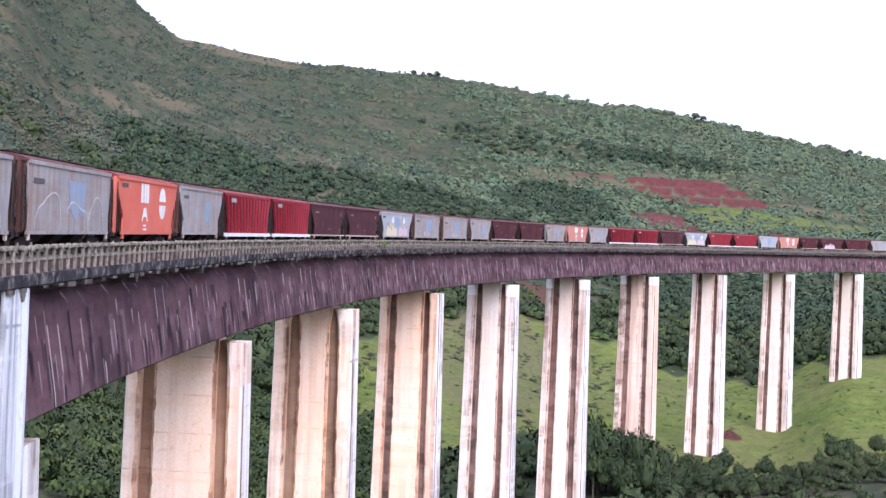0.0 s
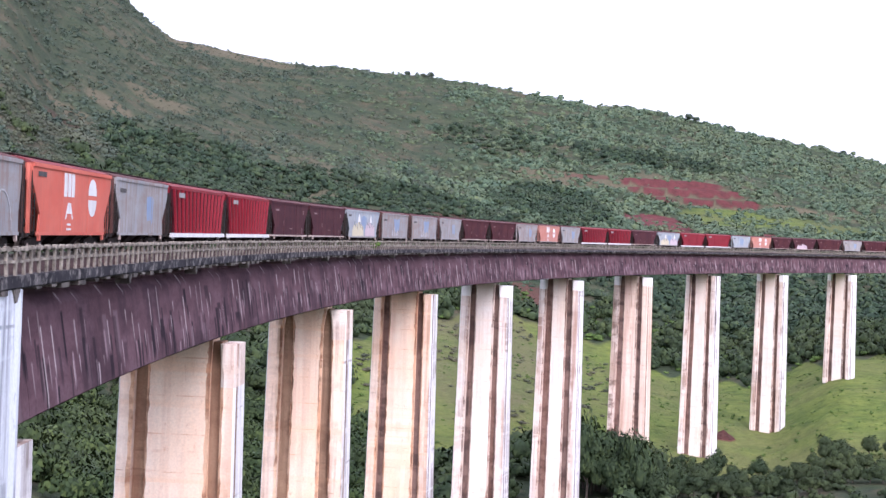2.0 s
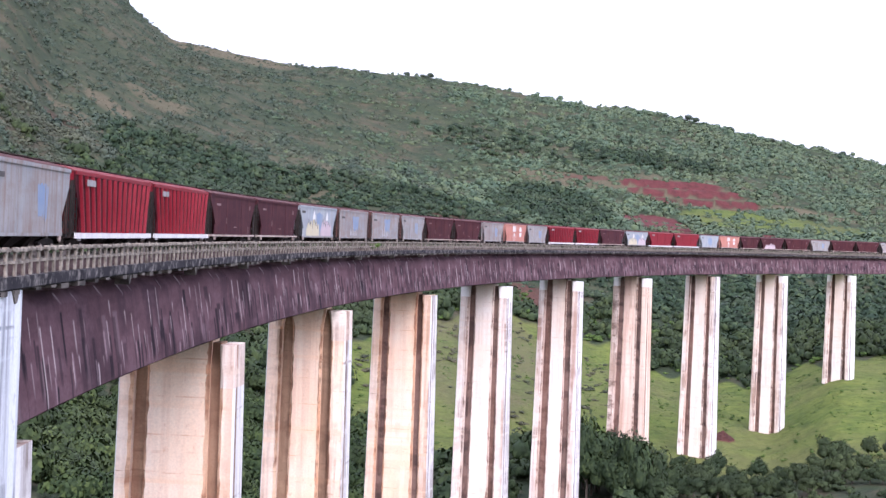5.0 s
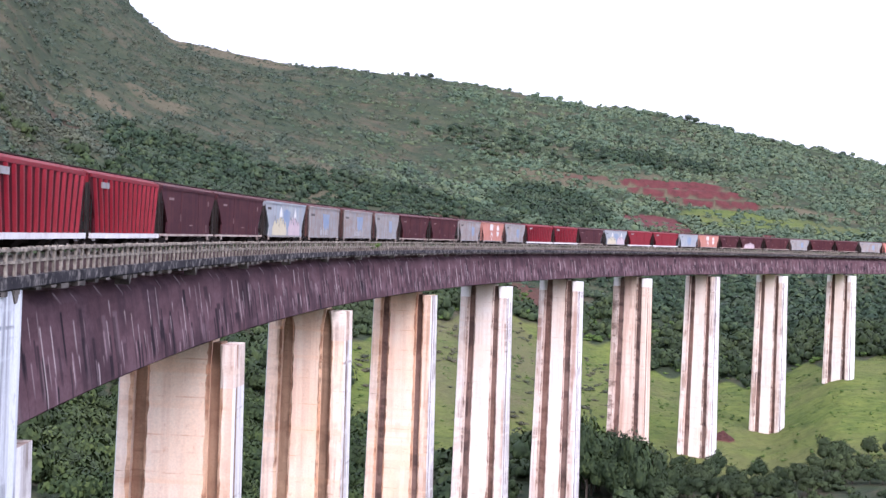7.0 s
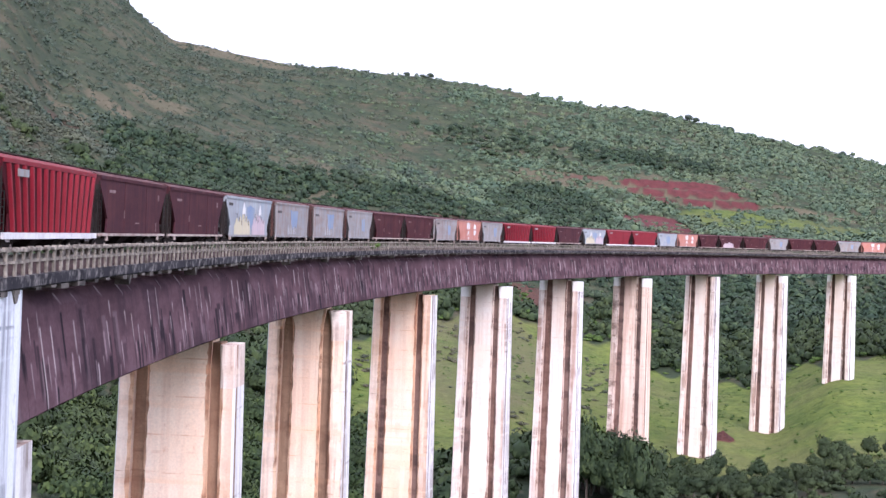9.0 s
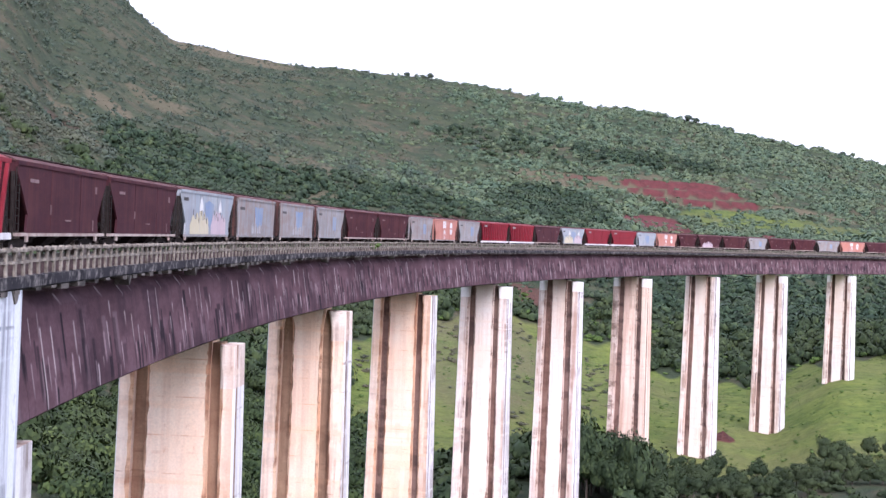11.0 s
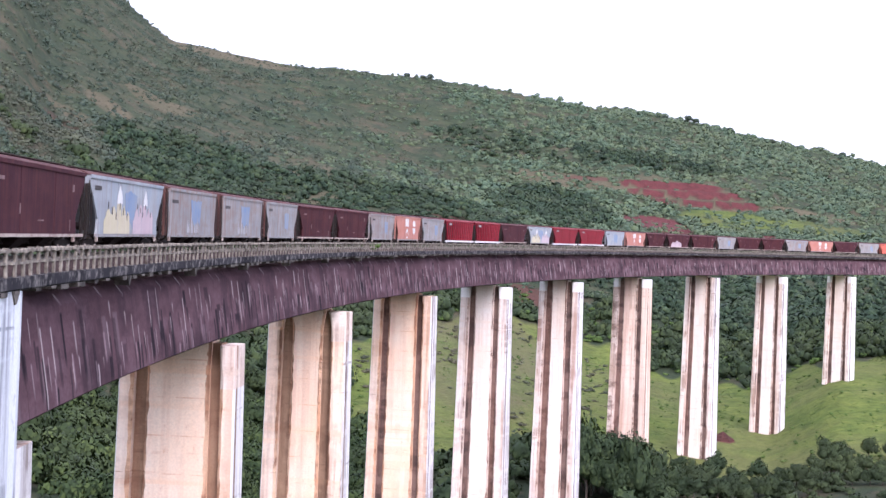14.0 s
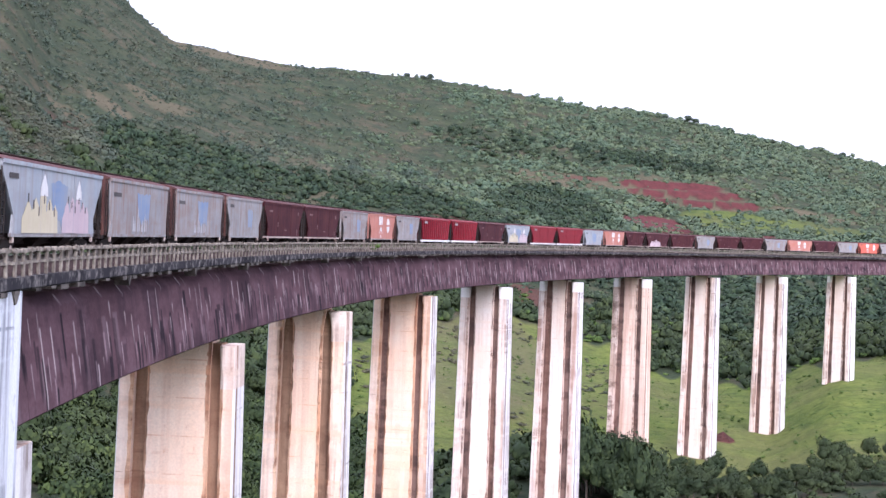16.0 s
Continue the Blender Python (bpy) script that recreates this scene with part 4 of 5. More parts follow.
def loop_graffiti(x, z, w, h, seed):
    """A looping pale line sprayed on the lower side."""
    def draw(bm, bl):
        rng = random.Random(seed)
        ring = []
        for i in range(25):
            a = math.pi * i / 24
            q = 1 + 0.12 * math.sin(3 * a + seed) + rng.uniform(-0.02, 0.02)
            ring.append((x - w * q * math.cos(a), z + h * q * math.sin(a) ** 0.6))
        inner = [(px + (0.04 if px < x else -0.04), pz - 0.07) for px, pz in ring]
        flat(bm, ring + inner[::-1], -HALF - 0.02)
    return ("graffiti", "pale looping sprayed line", P_PALE_LINE, draw)


L_GREY = "faded grey covered hopper car with rust runs"
L_BOX = "grey covered hopper car with faded blue patch"
L_RED = "crimson ribbed hopper car with white side sill"
L_MAR = "ore-dusted maroon hopper car with sloped ends"
L_ORG = "orange hopper car with white lettering and emblem"
L_SAL = "faded salmon hopper car with white markings"
TRAIN = (  # the couplings between the cars at the start, metres along the viaduct, with the car behind each
    (-43.0, "bent", P_GREY), (-28.0, "box", P_GREY), (-12.4, "box", P_BLUEGREY), (3.2, "bent", P_ORANGE), (17.3, "bent", P_GREY),
    (30.0, "ribbed", P_RED), (46.0, "ribbed", P_RED), (61.3, "slant", P_MAROON2), (76.7, "slant", P_MAROON2), (92.9, "flare", P_PALE),
    (109.4, "box", P_BLUEGREY), (124.6, "box", P_BLUEGREY), (140.0, "bent", P_GREY), (152.8, "slant", P_MAROON), (168.6, "slant", P_MAROON),
    (184.6, "bent", P_BLUEGREY), (197.5, "bent", P_SALMON), (211.0, "bent", P_GREY), (223.7, "ribbed", P_RED), (240.3, "ribbed", P_RED),
    (255.7, "slant", P_MAROON2), (271.9, "flare", P_PALE), (286.8, "slant", P_RED), (302.8, "slant", P_RED), (319.5, "bent", P_PALE),
    (332.0, "bent", P_SALMON), (345.4, "slant", P_MAROON), (358.4, "slant", P_MAROON2), (374.0, "slant", P_MAROON), (390.5, "bent", P_GREY),
    (403.3, "slant", P_MAROON), (419.3, "slant", P_MAROON), (434.5, "flare", P_BLUEGREY), (449.7, "bent", P_SALMON), (465.6, "slant", P_MAROON2),
    (481.1, "bent", P_GREY), (494.7, "bent", P_ORANGE), (507.9, "bent", P_GREY), (523.0, "slant", P_MAROON), (538.5, "", None))


def train():
    for i in range(len(TRAIN) - 1):
        s, style, colour = TRAIN[i]
        nxt = TRAIN[i + 1][0]
        marks, sill = [], None
        if colour in (P_GREY, P_BLUEGREY) and style == "box":
            label = L_BOX
            marks = [number_bars(0.7, ROOF - 0.95), blue_patch(0.6, 1.5, ZM - 0.7, ROOF - 0.7)]
            if s < 0:
                marks += [loop_graffiti(-3.6, SILL + 0.1, 1.9, 1.35, 2), loop_graffiti(0.6, SILL + 0.1, 1.7, 1.1, 5), loop_graffiti(4.0, SILL + 0.1, 1.5, 1.3, 9)]
            else:
                marks += [spire(q, w, SILL + 0.15, SILL + 0.5 + h, P_PALE_LINE) for q, w, h in ((-1.7, 0.1, 0.35), (-1.35, 0.2, 0.1), (-0.7, 0.12, 0.8), (-0.35, 0.08, 0.25), (0.3, 0.22, 0.15), (0.9, 0.1, 0.5), (1.25, 0.06, 0.2))]
        elif colour in (P_GREY, P_BLUEGREY):
            label = L_GREY
            marks = [number_bars(0.9, ROOF - 0.8, 4), blue_patch(1.6, 0.85, SILL + 0.7, ROOF - 0.9)] if s > 0 else [number_bars(0.9, ROOF - 0.8, 4)]
        elif colour == P_PALE:
            label = "pale blue-white hopper car with graffiti along its side" if s == 92.9 else "pale blue-white hopper car with flared sides"
            marks = [number_bars(0.8, ROOF - 0.75, 4), blue_patch(0.2, 1.3, SILL + 0.4, ROOF - 0.7)]
            if style == "flare":
                marks += [castle(-2.6, 2.6, SILL + 0.02, ROOF - 0.8, P_CREAM, 3), castle(3.0, 2.3, SILL + 0.02, ROOF - 0.75, P_PINK, 8),
                          spire(-2.2, 0.55, ZM + 0.1, ROOF - 0.55), spire(3.4, 0.45, ZM + 0.1, ROOF - 0.6)]
                marks += [window_mark(-4.4 + i * 0.75, ZM - 0.2 - 0.25 * (i % 3), 0.12, 0.35) for i in range(6)]
                marks += [window_mark(1.6 + i * 0.6, ZM - 0.1 - 0.2 * (i % 3), 0.1, 0.28) for i in range(6)]
        elif colour == P_ORANGE:
            label = L_ORG
            marks = [number_bars(0.7, ROOF - 0.6, 4), *white_letters(-1.9, ROOF - 1.3, 1.0), *emblem(3.0, ZM + 0.15, 0.78, 0.85)]
            sill = P_ORANGE
        elif colour == P_SALMON:
            label = L_SAL
            marks = [*white_letters(-1.7, ROOF - 1.25, 0.95), *emblem(2.7, ZM + 0.1, 0.75, 0.85)]
        elif colour == P_RED:
            label, sill = (L_RED if style == "ribbed" else "crimson hopper car with sloped ends and white sill"), P_WHITE
            marks = [small_mark(-bl_of(nxt - s) + 2.2, ROOF - 0.7, 1.5, 0.28)]
        else:
            label = L_MAR
            sill = P_SILL
            b = bl_of(nxt - s)
            marks = [scuff(-b + 2.3, ROOF - 0.85, 1.2, 0.14), scuff(b * 0.72, ROOF - 1.0, 0.35, 0.32), scuff(-b * 0.34, SILL + 0.75, 0.16, 0.4),
                     scuff(b * 0.66, SILL + 0.1, 0.14, 0.5), scuff(b * 0.05, SILL + 0.5, 0.9, 0.06)]
            if s == 358.4:
                marks.append(castle(-1.5, 3.2, SILL + 0.02, ZM + 0.3, P_PINK, 5))
        hopper_car(s, nxt, style, colour, label, sill, marks)


def bl_of(pitch):
    return (pitch - 1.0) / 2


train()

# ---------------------------------------------------------------- plants
ICO_V, ICO_F = None, None


def ico():
    bm = bmesh.new()
    bmesh.ops.create_icosphere(bm, subdivisions=1, radius=1.0)
    bm.verts.ensure_lookup_table()
    v = np.array([p.co[:] for p in bm.verts])
    f = np.array([[q.index for q in p.verts] for p in bm.faces])
    bm.free()
    return v, f


ICO_V, ICO_F = ico()


def clump(rng, lumps, leaves, size, flatness=0.8, core=0.86):
    """A crown of unit radius: uneven lumps, each with a ragged skin of small leaf sprays."""
    vs, fs, ns, n = [], [], [], 0
    for k in range(lumps):
        if k == 0:
            c, rad = np.array([0, 0, 0.55]), 0.6
        else:
            a, q = rng.uniform(0, 6.28), rng.uniform(0.25, 0.7)
            c = np.array([q * math.cos(a), q * math.sin(a), rng.uniform(0.3, 0.95)])
            rad = rng.uniform(0.28, 0.5)
        v = ICO_V * rad * core * rng.uniform(0.75, 1.15, (len(ICO_V), 1)) * (1, 1, flatness) + c
        vs.append(v)
        ns.append((ICO_V + (0, 0, 0.45)) / np.linalg.norm(ICO_V + (0, 0, 0.45), axis=1)[:, None])
        fs.append(ICO_F + n)
        n += len(v)
        d = rng.normal(size=(leaves, 3))
        d[:, 2] = np.abs(d[:, 2]) * 1.1 - 0.25
        d /= np.linalg.norm(d, axis=1)[:, None]
        pos = c + d * rad * rng.uniform(0.78, 1.16, (leaves, 1)) * (1, 1, flatness)
        nor = d + rng.normal(size=d.shape) * 0.33
        nor /= np.linalg.norm(nor, axis=1)[:, None]
        u = np.cross(nor, rng.normal(size=d.shape))
        u /= np.linalg.norm(u, axis=1)[:, None]
        w = np.cross(nor, u)
        sz = size * rng.uniform(0.6, 1.4, (leaves, 1))
        tri = np.stack([pos + u * sz, pos - u * sz * 0.5 + w * sz * 0.8, pos - u * sz * 0.5 - w * sz * 0.8], 1).reshape(-1, 3)
        vs.append(tri)
        soft = d * 0.7 + (pos - (0, 0, 0.25)) * 0.5 + nor * 0.25 + (0, 0, 0.45)
        ns.append(np.repeat(soft / np.linalg.norm(soft, axis=1)[:, None], 3, 0))
        fs.append(np.arange(leaves * 3).reshape(-1, 3) + n)
        n += leaves * 3
    return np.concatenate(vs), np.concatenate(fs), np.concatenate(ns)


def soften(me, normals):
    """Shades the leaves by the roundness of the crown that they belong to."""
    me.polygons.foreach_set("use_smooth", np.ones(len(me.polygons), bool))
    a = me.attributes.new("custom_normal", "FLOAT_VECTOR", "POINT")
    a.data.foreach_set("vector", normals.astype(np.float32).ravel())
    me.update()


def scatter(name, label, templates, places, material):
    """places: rows of x, y, z, radius, height factor. All clumps go into one object."""
    rng = np.random.RandomState(len(places))
    pick = rng.randint(len(templates), size=len(places))
    V, F, N, n = [], [], [], 0
    for k, (v, f, nor) in enumerate(templates):
        p = places[pick == k]
        if not len(p):
            continue
        a = rng.uniform(0, 6.28, len(p))
        c, s = np.cos(a)[:, None], np.sin(a)[:, None]
        x = v[None, :, 0] * c - v[None, :, 1] * s
        y = v[None, :, 0] * s + v[None, :, 1] * c
        z = np.repeat(v[None, :, 2], len(p), 0)
        r = p[:, 3][:, None]
        co = np.stack([x * r + p[:, 0][:, None], y * r + p[:, 1][:, None], z * r * p[:, 4][:, None] + p[:, 2][:, None]], -1)
        V.append(co.reshape(-1, 3))
        N.append(np.stack([nor[None, :, 0] * c - nor[None, :, 1] * s, nor[None, :, 0] * s + nor[None, :, 1] * c, np.repeat(nor[None, :, 2], len(p), 0)], -1).reshape(-1, 3))
        F.append((f[None] + (np.arange(len(p)) * len(v))[:, None, None]).reshape(-1, 3) + n)
        n += len(p) * len(v)
    me = bpy.data.meshes.new(name)
    fill_mesh(me, np.concatenate(V), np.concatenate(F))
    soften(me, np.concatenate(N))
    me.materials.append(material)
    return tagged(new(name, me), label, "vegetation", kind="stuff")


def sow(rng, count, t0, t1, r0, r1):
    """Even random places in a sector: x, y."""
    t = rng.uniform(math.atan(t0), math.atan(t1), count)
    r = np.sqrt(rng.uniform(r0 * r0, r1 * r1, count))
    return r * np.sin(t), r * np.cos(t)


def near_bridge(x, y, lim):
    return np.abs(np.hypot(x - CX, y - CY) - RAD) < lim


def wooded(x, y):
    """Share of ground under trees on the hill: dense belts with open grass between."""
    u, z = x / y * 1000, ground_height(x, y)
    w = 0.5 + 0.38 * np.sin(u * 0.042 + z * 0.06 + 1.6 * np.sin(z * 0.13)) * np.sin(z * 0.22 + 1.5 * np.sin(u * 0.021)) + 0.3 * np.sin(u * 0.13 + 2 * np.sin(z * 0.3)) * np.sin(z * 0.51 + u * 0.03)
    w = w + 0.7 * blob(x, y, -0.2, 600, 0.09, 90) + 0.45 * blob(x, y, 0.05, 760, 0.2, 110) + 0.4 * smooth(x / y, -0.1, 0.15) + 0.12 * smooth(-x / y, 0.05, 0.2)
    w = w * (1 - 0.97 * np.maximum(np.maximum(meadow_mask(x, y), soil_mask(x, y)), 0.9 * cut_mask(x, y))) * (1 - 0.75 * dry_mask(x, y))
    return np.clip(w, 0, 1)


def grove_mask(x, y):
    """Where larger, darker trees stand together on the lower hill."""
    g = np.maximum(blob(x, y, -0.17, 625, 0.075, 75), 0.85 * blob(x, y, 0.075, 790, 0.045, 85))
    g = np.maximum(np.maximum(g, 0.6 * blob(x, y, -0.04, 690, 0.09, 60)), 0.6 * blob(x, y, 0.15, 985, 0.06, 24))
    g = np.maximum(g, 0.35 * blob(x, y, 0.05, 985, 0.07, 50))
    g = np.maximum(g, 0.75 * blob(x, y, 0.22, 585, 0.12, 45))
    return g * (1 - soil_mask(x, y)) * (1 - cut_mask(x, y))


def forests():
    rng = np.random.RandomState(11)
    far_t = [clump(rng, 2, 18, 0.16, core=0.74) for _ in range(8)]
    tiny_t = [clump(rng, 1, 10, 0.3, core=0.5) for _ in range(8)]
    mid_t = [clump(rng, 4, 27, 0.13, core=0.8) for _ in range(8)]

    near_t = [clump(rng, 4, 165, 0.078, core=0.6) for _ in range(6)]

    def places(x, y, rad, tall):
        return np.stack([x, y, ground_height(x, y) - 0.25 * rad, rad, tall], 1)
    # scrub and trees of the high hill
    x, y = sow(rng, 23000, -0.33, 0.33, 560, 1190)
    keep = (rng.uniform(0, 1, len(x)) < wooded(x, y) * 0.92)
    x, y = x[keep], y[keep]
    rad = rng.uniform(0.9, 2.6, len(x)) ** 1.15 * (0.65 + 0.7 * wooded(x, y)) * (1.2 + 0.55 * smooth(x / y, -0.12, 0.1))
    spots = places(x, y, rad, rng.uniform(0.6, 1.05, len(x)))
    spots[:, 2] -= 0.2 * rad
    shady = (grove_mask(x, y) > rng.uniform(0.15, 0.6, len(x))) | ((np.hypot(x, y) < 670) & (x / y > 0.06))
    dull = x / y < rng.uniform(-0.14, 0.03, len(x))
    scatter("hill_scrub", "dense green scrub covering the hillside", far_t, spots[~shady & ~dull], M_LEAF_HILL)
    x, y = sow(rng, 2000, -0.34, -0.25, 340, 600)
    x, y = x[~near_bridge(x, y, 12)], y[~near_bridge(x, y, 12)]
    verge = places(x, y, rng.uniform(0.8, 2.6, len(x)), rng.uniform(0.6, 1.1, len(x)))
    scatter("slope_scrub", "dull green scrub dotted over the grassy slope", far_t, np.concatenate([spots[~shady & dull], verge]), M_LEAF_SLOPE)
    scatter("grove_undergrowth", "dark undergrowth in the hill groves", far_t, spots[shady], M_LEAF_GROVE)
    x, y = sow(rng, 5500, -0.33, 0.12, 540, 1170)
    keep = np.maximum(soil_mask(x, y), cut_mask(x, y)) < 0.3
    x, y = x[keep], y[keep]
    scatter("low_brush", "low olive brush between the scrub", tiny_t, places(x, y, rng.uniform(0.5, 1.3, len(x)), rng.uniform(0.5, 1.0, len(x))), M_LEAF_OLIVE)
    # groves of larger trees low on the hill
    x, y = sow(rng, 6600, -0.32, 0.32, 540, 1010)
    grove = grove_mask(x, y)
    keep = rng.uniform(0, 1, len(x)) < grove
    x, y = x[keep], y[keep]
    scatter("hill_grove", "groves of rounded dark trees on the lower hill", mid_t, places(x, y, rng.uniform(2.6, 5.4, len(x)), rng.uniform(0.75, 1.15, len(x))), M_LEAF_GROVE)
    # woods behind the viaduct
    x, y = sow(rng, 3700, -0.33, 0.33, 150, 560)
    m = meadow_mask(x, y)
    keep = (m < 0.25) & ~near_bridge(x, y, 9) & (soil_mask(x, y) < 0.4)
    # inside the curve only the belt of trees on the valley floor
    inside = np.hypot(x - CX, y - CY) < RAD
    r, t = np.hypot(x, y), x / y
    keep &= (~inside & ((t > -0.01) | (r > 335))) | (inside & (t > 0.08) & (r > 225) & (r < 312))
    # the dry slope beside the grove carries few trees
    keep &= (t > -0.262) | (r < 380) | (rng.uniform(0, 1, len(x)) < 0.12)
    x, y = x[keep], y[keep]
    scatter("woodland", "dark green woodland on the slopes beyond the viaduct", mid_t, places(x, y, np.where(t[keep] * (r[keep] < 315) > 0.165, 0.5, 1.0) * rng.uniform(2.4, 5.2, len(x)), rng.uniform(0.9, 1.5, len(x))), M_LEAF_DARK)
    x, y = sow(rng, 640, -0.3, 0.0, 150, 345)
    keep = ~near_bridge(x, y, 9) & (np.hypot(x - CX, y - CY) > RAD) & (meadow_mask(x, y) < 0.3)
    x, y = x[keep], y[keep]
    scatter("near_woodland", "leafy green woodland on the slope below the viaduct", near_t, places(x, y, rng.uniform(2.5, 5.2, len(x)), rng.uniform(0.9, 1.4, len(x))), M_LEAF_NEAR)
    # low shrubs dotted on the meadow
    x, y = sow(rng, 1000, -0.06, 0.34, 300, 500)
    keep = (meadow_mask(x, y) > 0.4) & ~near_bridge(x, y, 6)
    x, y = x[keep], y[keep]
    scatter("meadow_shrubs", "low shrubs dotted over the meadow", far_t,
            np.stack([x, y, ground_height(x, y) - 0.2, rng.uniform(0.4, 1.3, len(x)), rng.uniform(0.4, 0.8, len(x))], 1), M_LEAF_LIGHT)
    # rough brush on the shaded end of the meadow
    x, y = sow(rng, 900, -0.06, 0.13, 330, 505)
    keep = (meadow_mask(x, y) > 0.3) & ~near_bridge(x, y, 7) & (np.sin(x * 0.11 + 1.5 * np.sin(y * 0.05)) * np.sin(y * 0.09 + 1) > rng.uniform(-0.5, 0.5, len(x)))
    x, y = x[keep], y[keep]
    scatter("meadow_brush", "olive brush in loose patches on the meadow", far_t,
            np.stack([x, y, ground_height(x, y) - 0.3, rng.uniform(0.7, 2.1, len(x)), rng.uniform(0.4, 0.8, len(x))], 1), M_LEAF_OLIVE)
    # tufts of taller grass
    x, y = sow(rng, 5200, -0.06, 0.34, 290, 500)
    keep = (meadow_mask(x, y) > 0.4) & ~near_bridge(x, y, 5) & (np.sin(x * 0.19 + 2 * np.sin(y * 0.07)) * np.sin(y * 0.13) > rng.uniform(-0.6, 0.5, len(x)))
    x, y = x[keep], y[keep]
    scatter("grass_tufts", "tufts of taller grass on the meadow", tiny_t,
            np.stack([x, y, ground_height(x, y) - 0.1, rng.uniform(0.25, 0.7, len(x)), rng.uniform(0.3, 0.6, len(x))], 1), M_LEAF_LIGHT)
    # brighter bushes at the wood's edge
    x, y = sow(rng, 900, -0.06, 0.34, 460, 560)
    keep = (rng.uniform(0, 1, len(x)) < 0.5) & (meadow_mask(x, y) < 0.5) & ~near_bridge(x, y, 8)
    x, y = x[keep], y[keep]
    scatter("edge_bushes", "bright green bushes along the edge of the wood", mid_t,
            np.stack([x, y, ground_height(x, y) - 0.2, rng.uniform(1.0, 2.6, len(x)), rng.uniform(0.7, 1.1, len(x))], 1), M_LEAF_LIGHT)


def tree_kind(seed, spread, leaves=None):
    """A tree of unit crown radius: trunk with limbs, and a crown of leafy clumps."""
    rng = np.random.RandomState(seed)
    v, f, nor = clump(rng, 15, 130, 0.06, 0.75, core=0.66)
    v = v * (1, 1, spread) + (0, 0, 0.18)
    me = bpy.data.meshes.new("crown")
    fill_mesh(me, v, f)
    soften(me, nor)
    me.materials.append(leaves or M_LEAF_DARK)
    bm = bmesh.new()

    def limb(a, b, r0, r1):
        a, b = Vector(a), Vector(b)
        q = (b - a).to_track_quat("Z", "Y").to_matrix()
        rows = []
        for c, r in ((a, r0), (b, r1)):
            rows.append([bm.verts.new(c + q @ Vector((r * math.cos(k * 1.0472), r * math.sin(k * 1.0472), 0))) for k in range(6)])
        for k in range(6):
            bm.faces.new((rows[0][k], rows[0][(k + 1) % 6], rows[1][(k + 1) % 6], rows[1][k]))
        bm.faces.new(rows[1])
    limb((0, 0, -0.15), (0.03, 0, 0.45), 0.06, 0.045)
    limb((0.03, 0, 0.45), (0, 0.03, 1.0), 0.045, 0.015)
    for k in range(5):
        a = k * 1.256 + seed
        limb((0.02, 0, 0.4 + 0.06 * k), (0.5 * math.cos(a), 0.5 * math.sin(a), 0.85 + 0.05 * k), 0.028, 0.008)
    return me, mesh_of("trunk", bm, M_BARK)


def trees():
    kinds = [tree_kind(21 + k, 0.9 + 0.12 * k) for k in range(4)] + [tree_kind(31 + k, 0.85 + 0.2 * k, M_LEAF_SLOPE) for k in range(2)]
    rng = random.Random(9)

    def plant(x, y, r, k, label, group):
        ob = tagged(new("tree"), label, "tree", group)
        ob.matrix_world = Matrix.Translation((x, y, float(ground_height(x, y)))) @ Matrix.Rotation(rng.uniform(0, 6.28), 4, "Z") @ Matrix.Diagonal((r, r, r * rng.uniform(0.95, 1.2) * (1.75 if r > 4.2 and group == "valley trees" else 1.15), 1))
        part("trunk", kinds[k][1], None, ob)
        part("crown", kinds[k][0], None, ob)
    for i in range(88):
        t = 0.094 + i * 0.0026 + rng.uniform(-0.004, 0.004)
        tall = t < 0.168
        r = rng.uniform(276, 298) if tall else rng.uniform(290, 328)
        x, y = r * math.sin(math.atan(t)), r * math.cos(math.atan(t))
        if min(math.dist((x, y), on_curve(S_FIRST + SPAN * k, 0, 0)[:2]) for k in (4, 5, 6, 7)) < 7.5:
            continue
        size = (5.6 - (t - 0.094) * 28) * rng.uniform(0.8, 1.1) if tall else rng.uniform(2.1, 3.0) if t < 0.21 else rng.uniform(1.7, 2.7)
        plant(x, y, size, i % 4, "leafy dark green tree on the valley floor", "valley trees")
    for t, r, size in ((0.171, 1142, 4.6), (0.176, 1144, 3.4), (0.1535, 1140, 3.0), (-0.013, 1140, 3.6), (-0.019, 1142, 2.6), (0.28, 1135, 3.4), (0.20, 1140, 3.2), (-0.03, 1140, 3.0), (0.23, 1138, 3.2), (0.118, 1140, 3.0)):
        plant(r * math.sin(math.atan(t)), r * math.cos(math.atan(t)), size, 4 + int(size * 10) % 2, "lone tree standing on the ridge", "ridge trees")


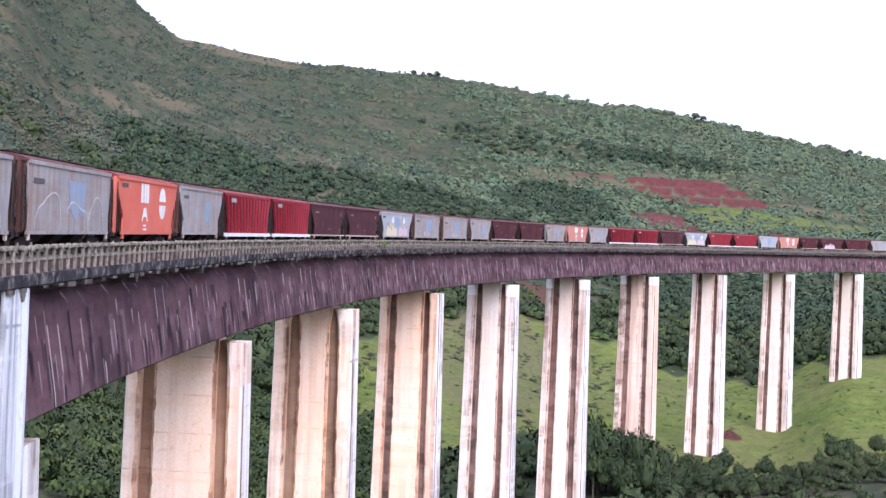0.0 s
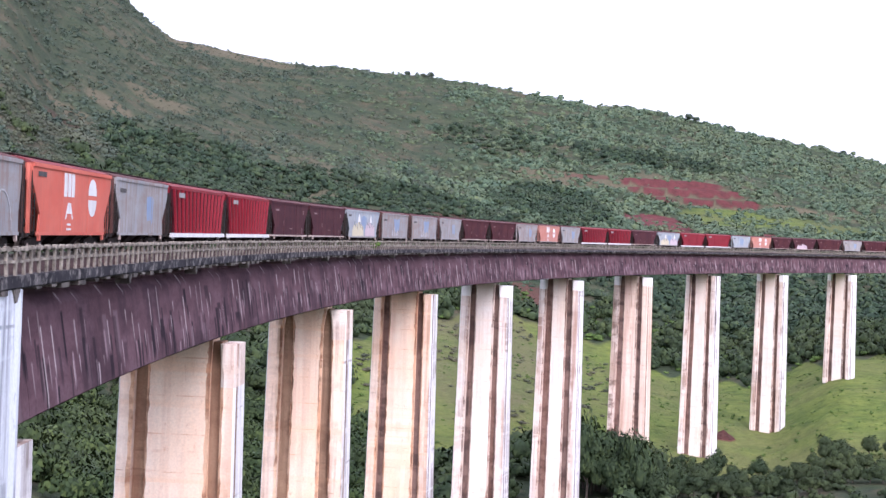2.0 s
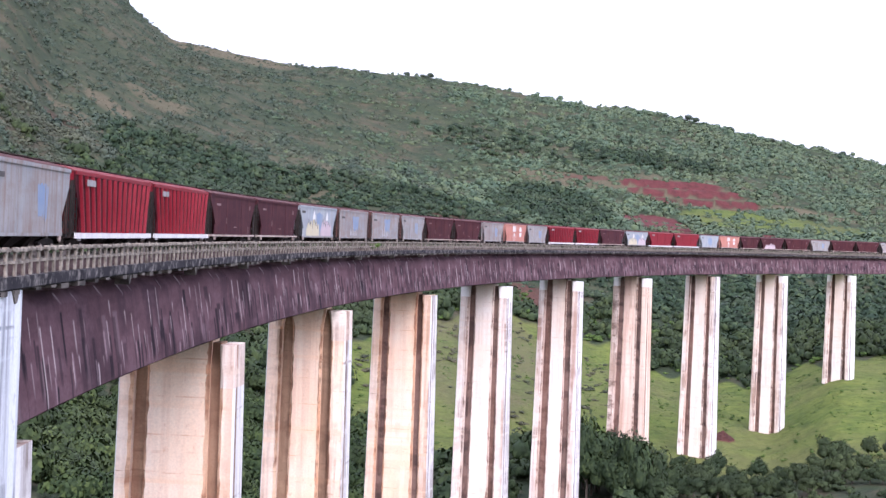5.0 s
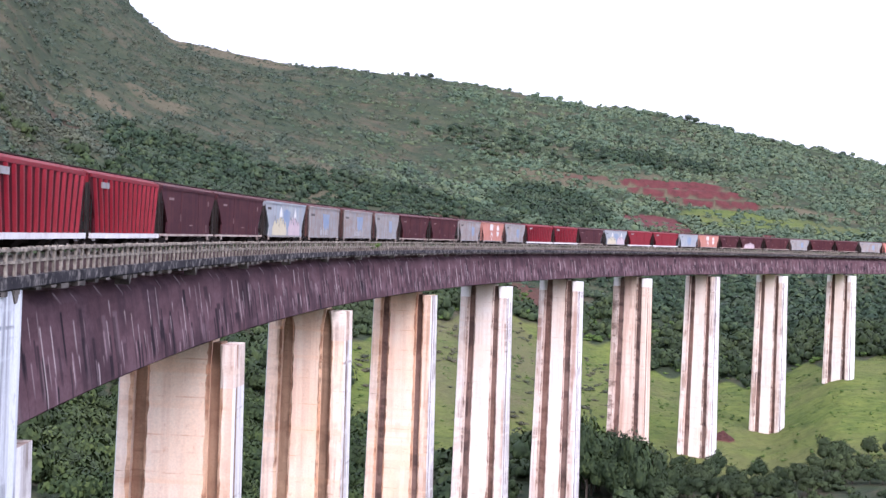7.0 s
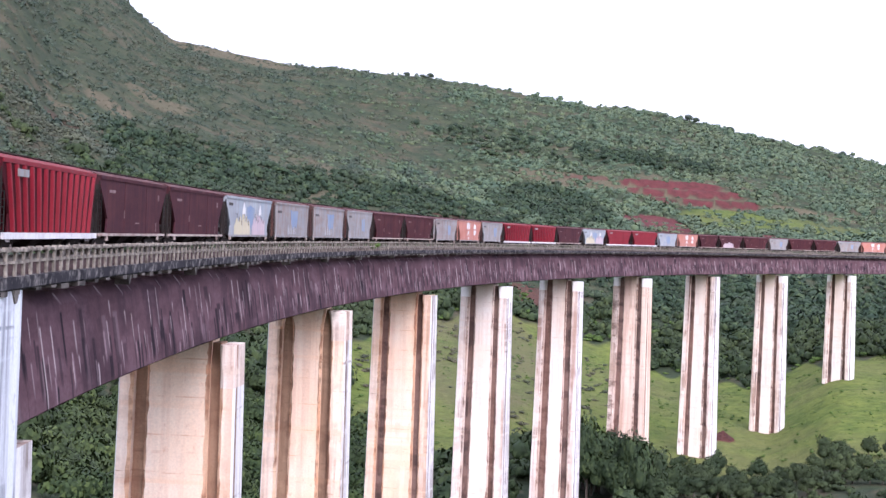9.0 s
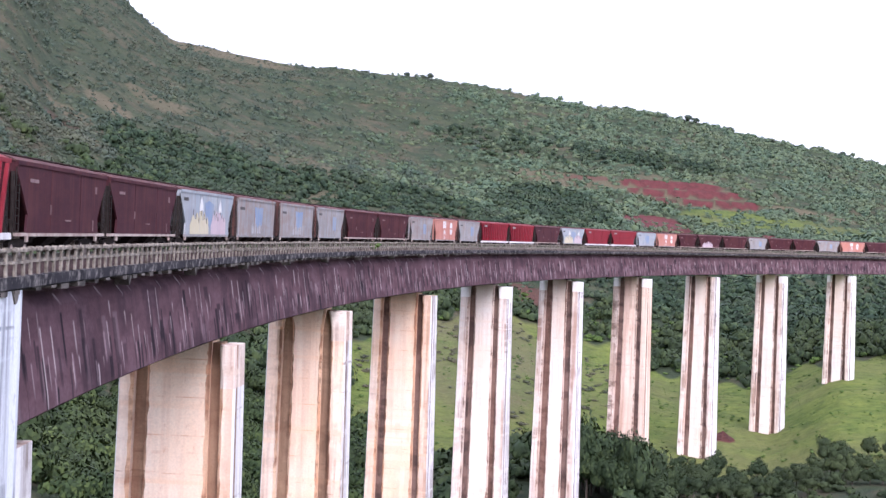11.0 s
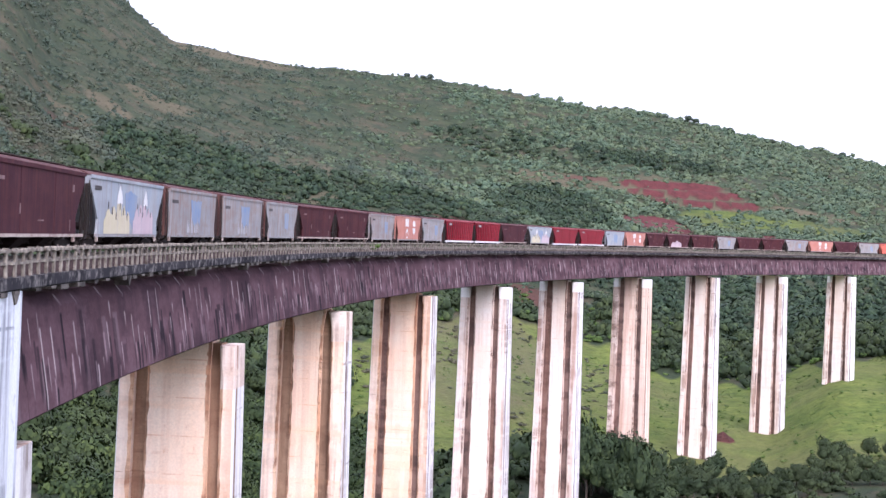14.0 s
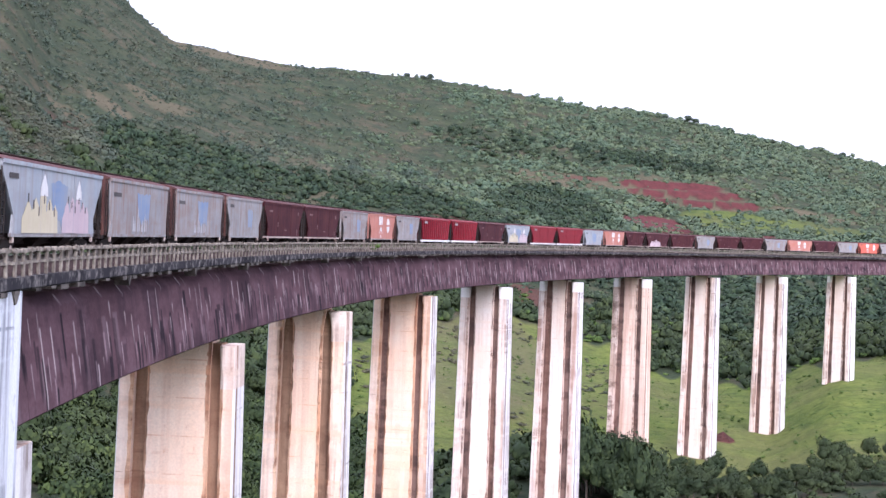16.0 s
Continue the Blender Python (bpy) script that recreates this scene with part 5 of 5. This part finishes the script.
def earth_mound():
    """A heap of red earth left on the meadow."""
    rng = np.random.RandomState(6)
    na, nr = 20, 6
    bm = bmesh.new()
    rings = []
    for k in range(nr):
        q = k / nr
        row = []
        for i in range(na):
            a = i * 2 * math.pi / na
            w = (1 - q) * (1 + 0.18 * math.sin(2 * a + 1) + 0.1 * math.sin(5 * a)) + rng.uniform(-0.04, 0.04)
            row.append(bm.verts.new((2.9 * w * math.cos(a), 2.2 * w * math.sin(a), 2.5 * q ** 0.85 + rng.uniform(-0.08, 0.08) - 0.35)))
        rings.append(row)
    tip = bm.verts.new((0.2, 0, 2.15))
    for a, b in zip(rings, rings[1:]):
        for i in range(na):
            bm.faces.new((a[i], a[(i + 1) % na], b[(i + 1) % na], b[i]))
    for i in range(na):
        bm.faces.new((rings[-1][i], rings[-1][(i + 1) % na], tip))
    bm.faces.new(rings[0][::-1])
    ob = tagged(new("earth_mound", mesh_of("earth_mound", bm, M_EARTH)), "heap of bare red-brown earth on the meadow", "earth mound")
    x, y = 371 * math.sin(math.atan(0.2025)), 371 * math.cos(math.atan(0.2025))
    ob.location = (x, y, float(ground_height(x, y)))


def edge_weed():
    """A tuft of weed rooted at the foot of the railing."""
    rng = np.random.RandomState(3)
    v, f, nor = clump(rng, 3, 40, 0.12)
    me = bpy.data.meshes.new("weed")
    fill_mesh(me, v * (0.75, 0.75, 0.95), f)
    soften(me, nor)
    me.materials.append(M_LEAF_LIGHT)
    ob = tagged(new("weed", me), "green weed growing at the foot of the railing", "plant")
    ob.matrix_world = curve_pose(86.5, O_EDGE - 0.35, Z_TOP - 0.05)


forests()
trees()
earth_mound()
edge_weed()


# ---------------------------------------------------------------- what moves
def motions():
    for ob, wx, s in WHEELS:
        if -15 < s < 150:   # the cars that pass near enough for their wheels to show
            walk(ob, [(k * 0.08, pose(wx, 0, 0.45, 0, -math.degrees(SPEED * k * 0.08 / 0.45), 0)) for k in range(201)])
    for ob, s in CARS:
        walk(ob, [(t, curve_pose(s - SPEED * t, 0.17, Z_RAIL)) for t in (0, 2, 4, 6, 8, 10, 12, 14, 16)])


motions()
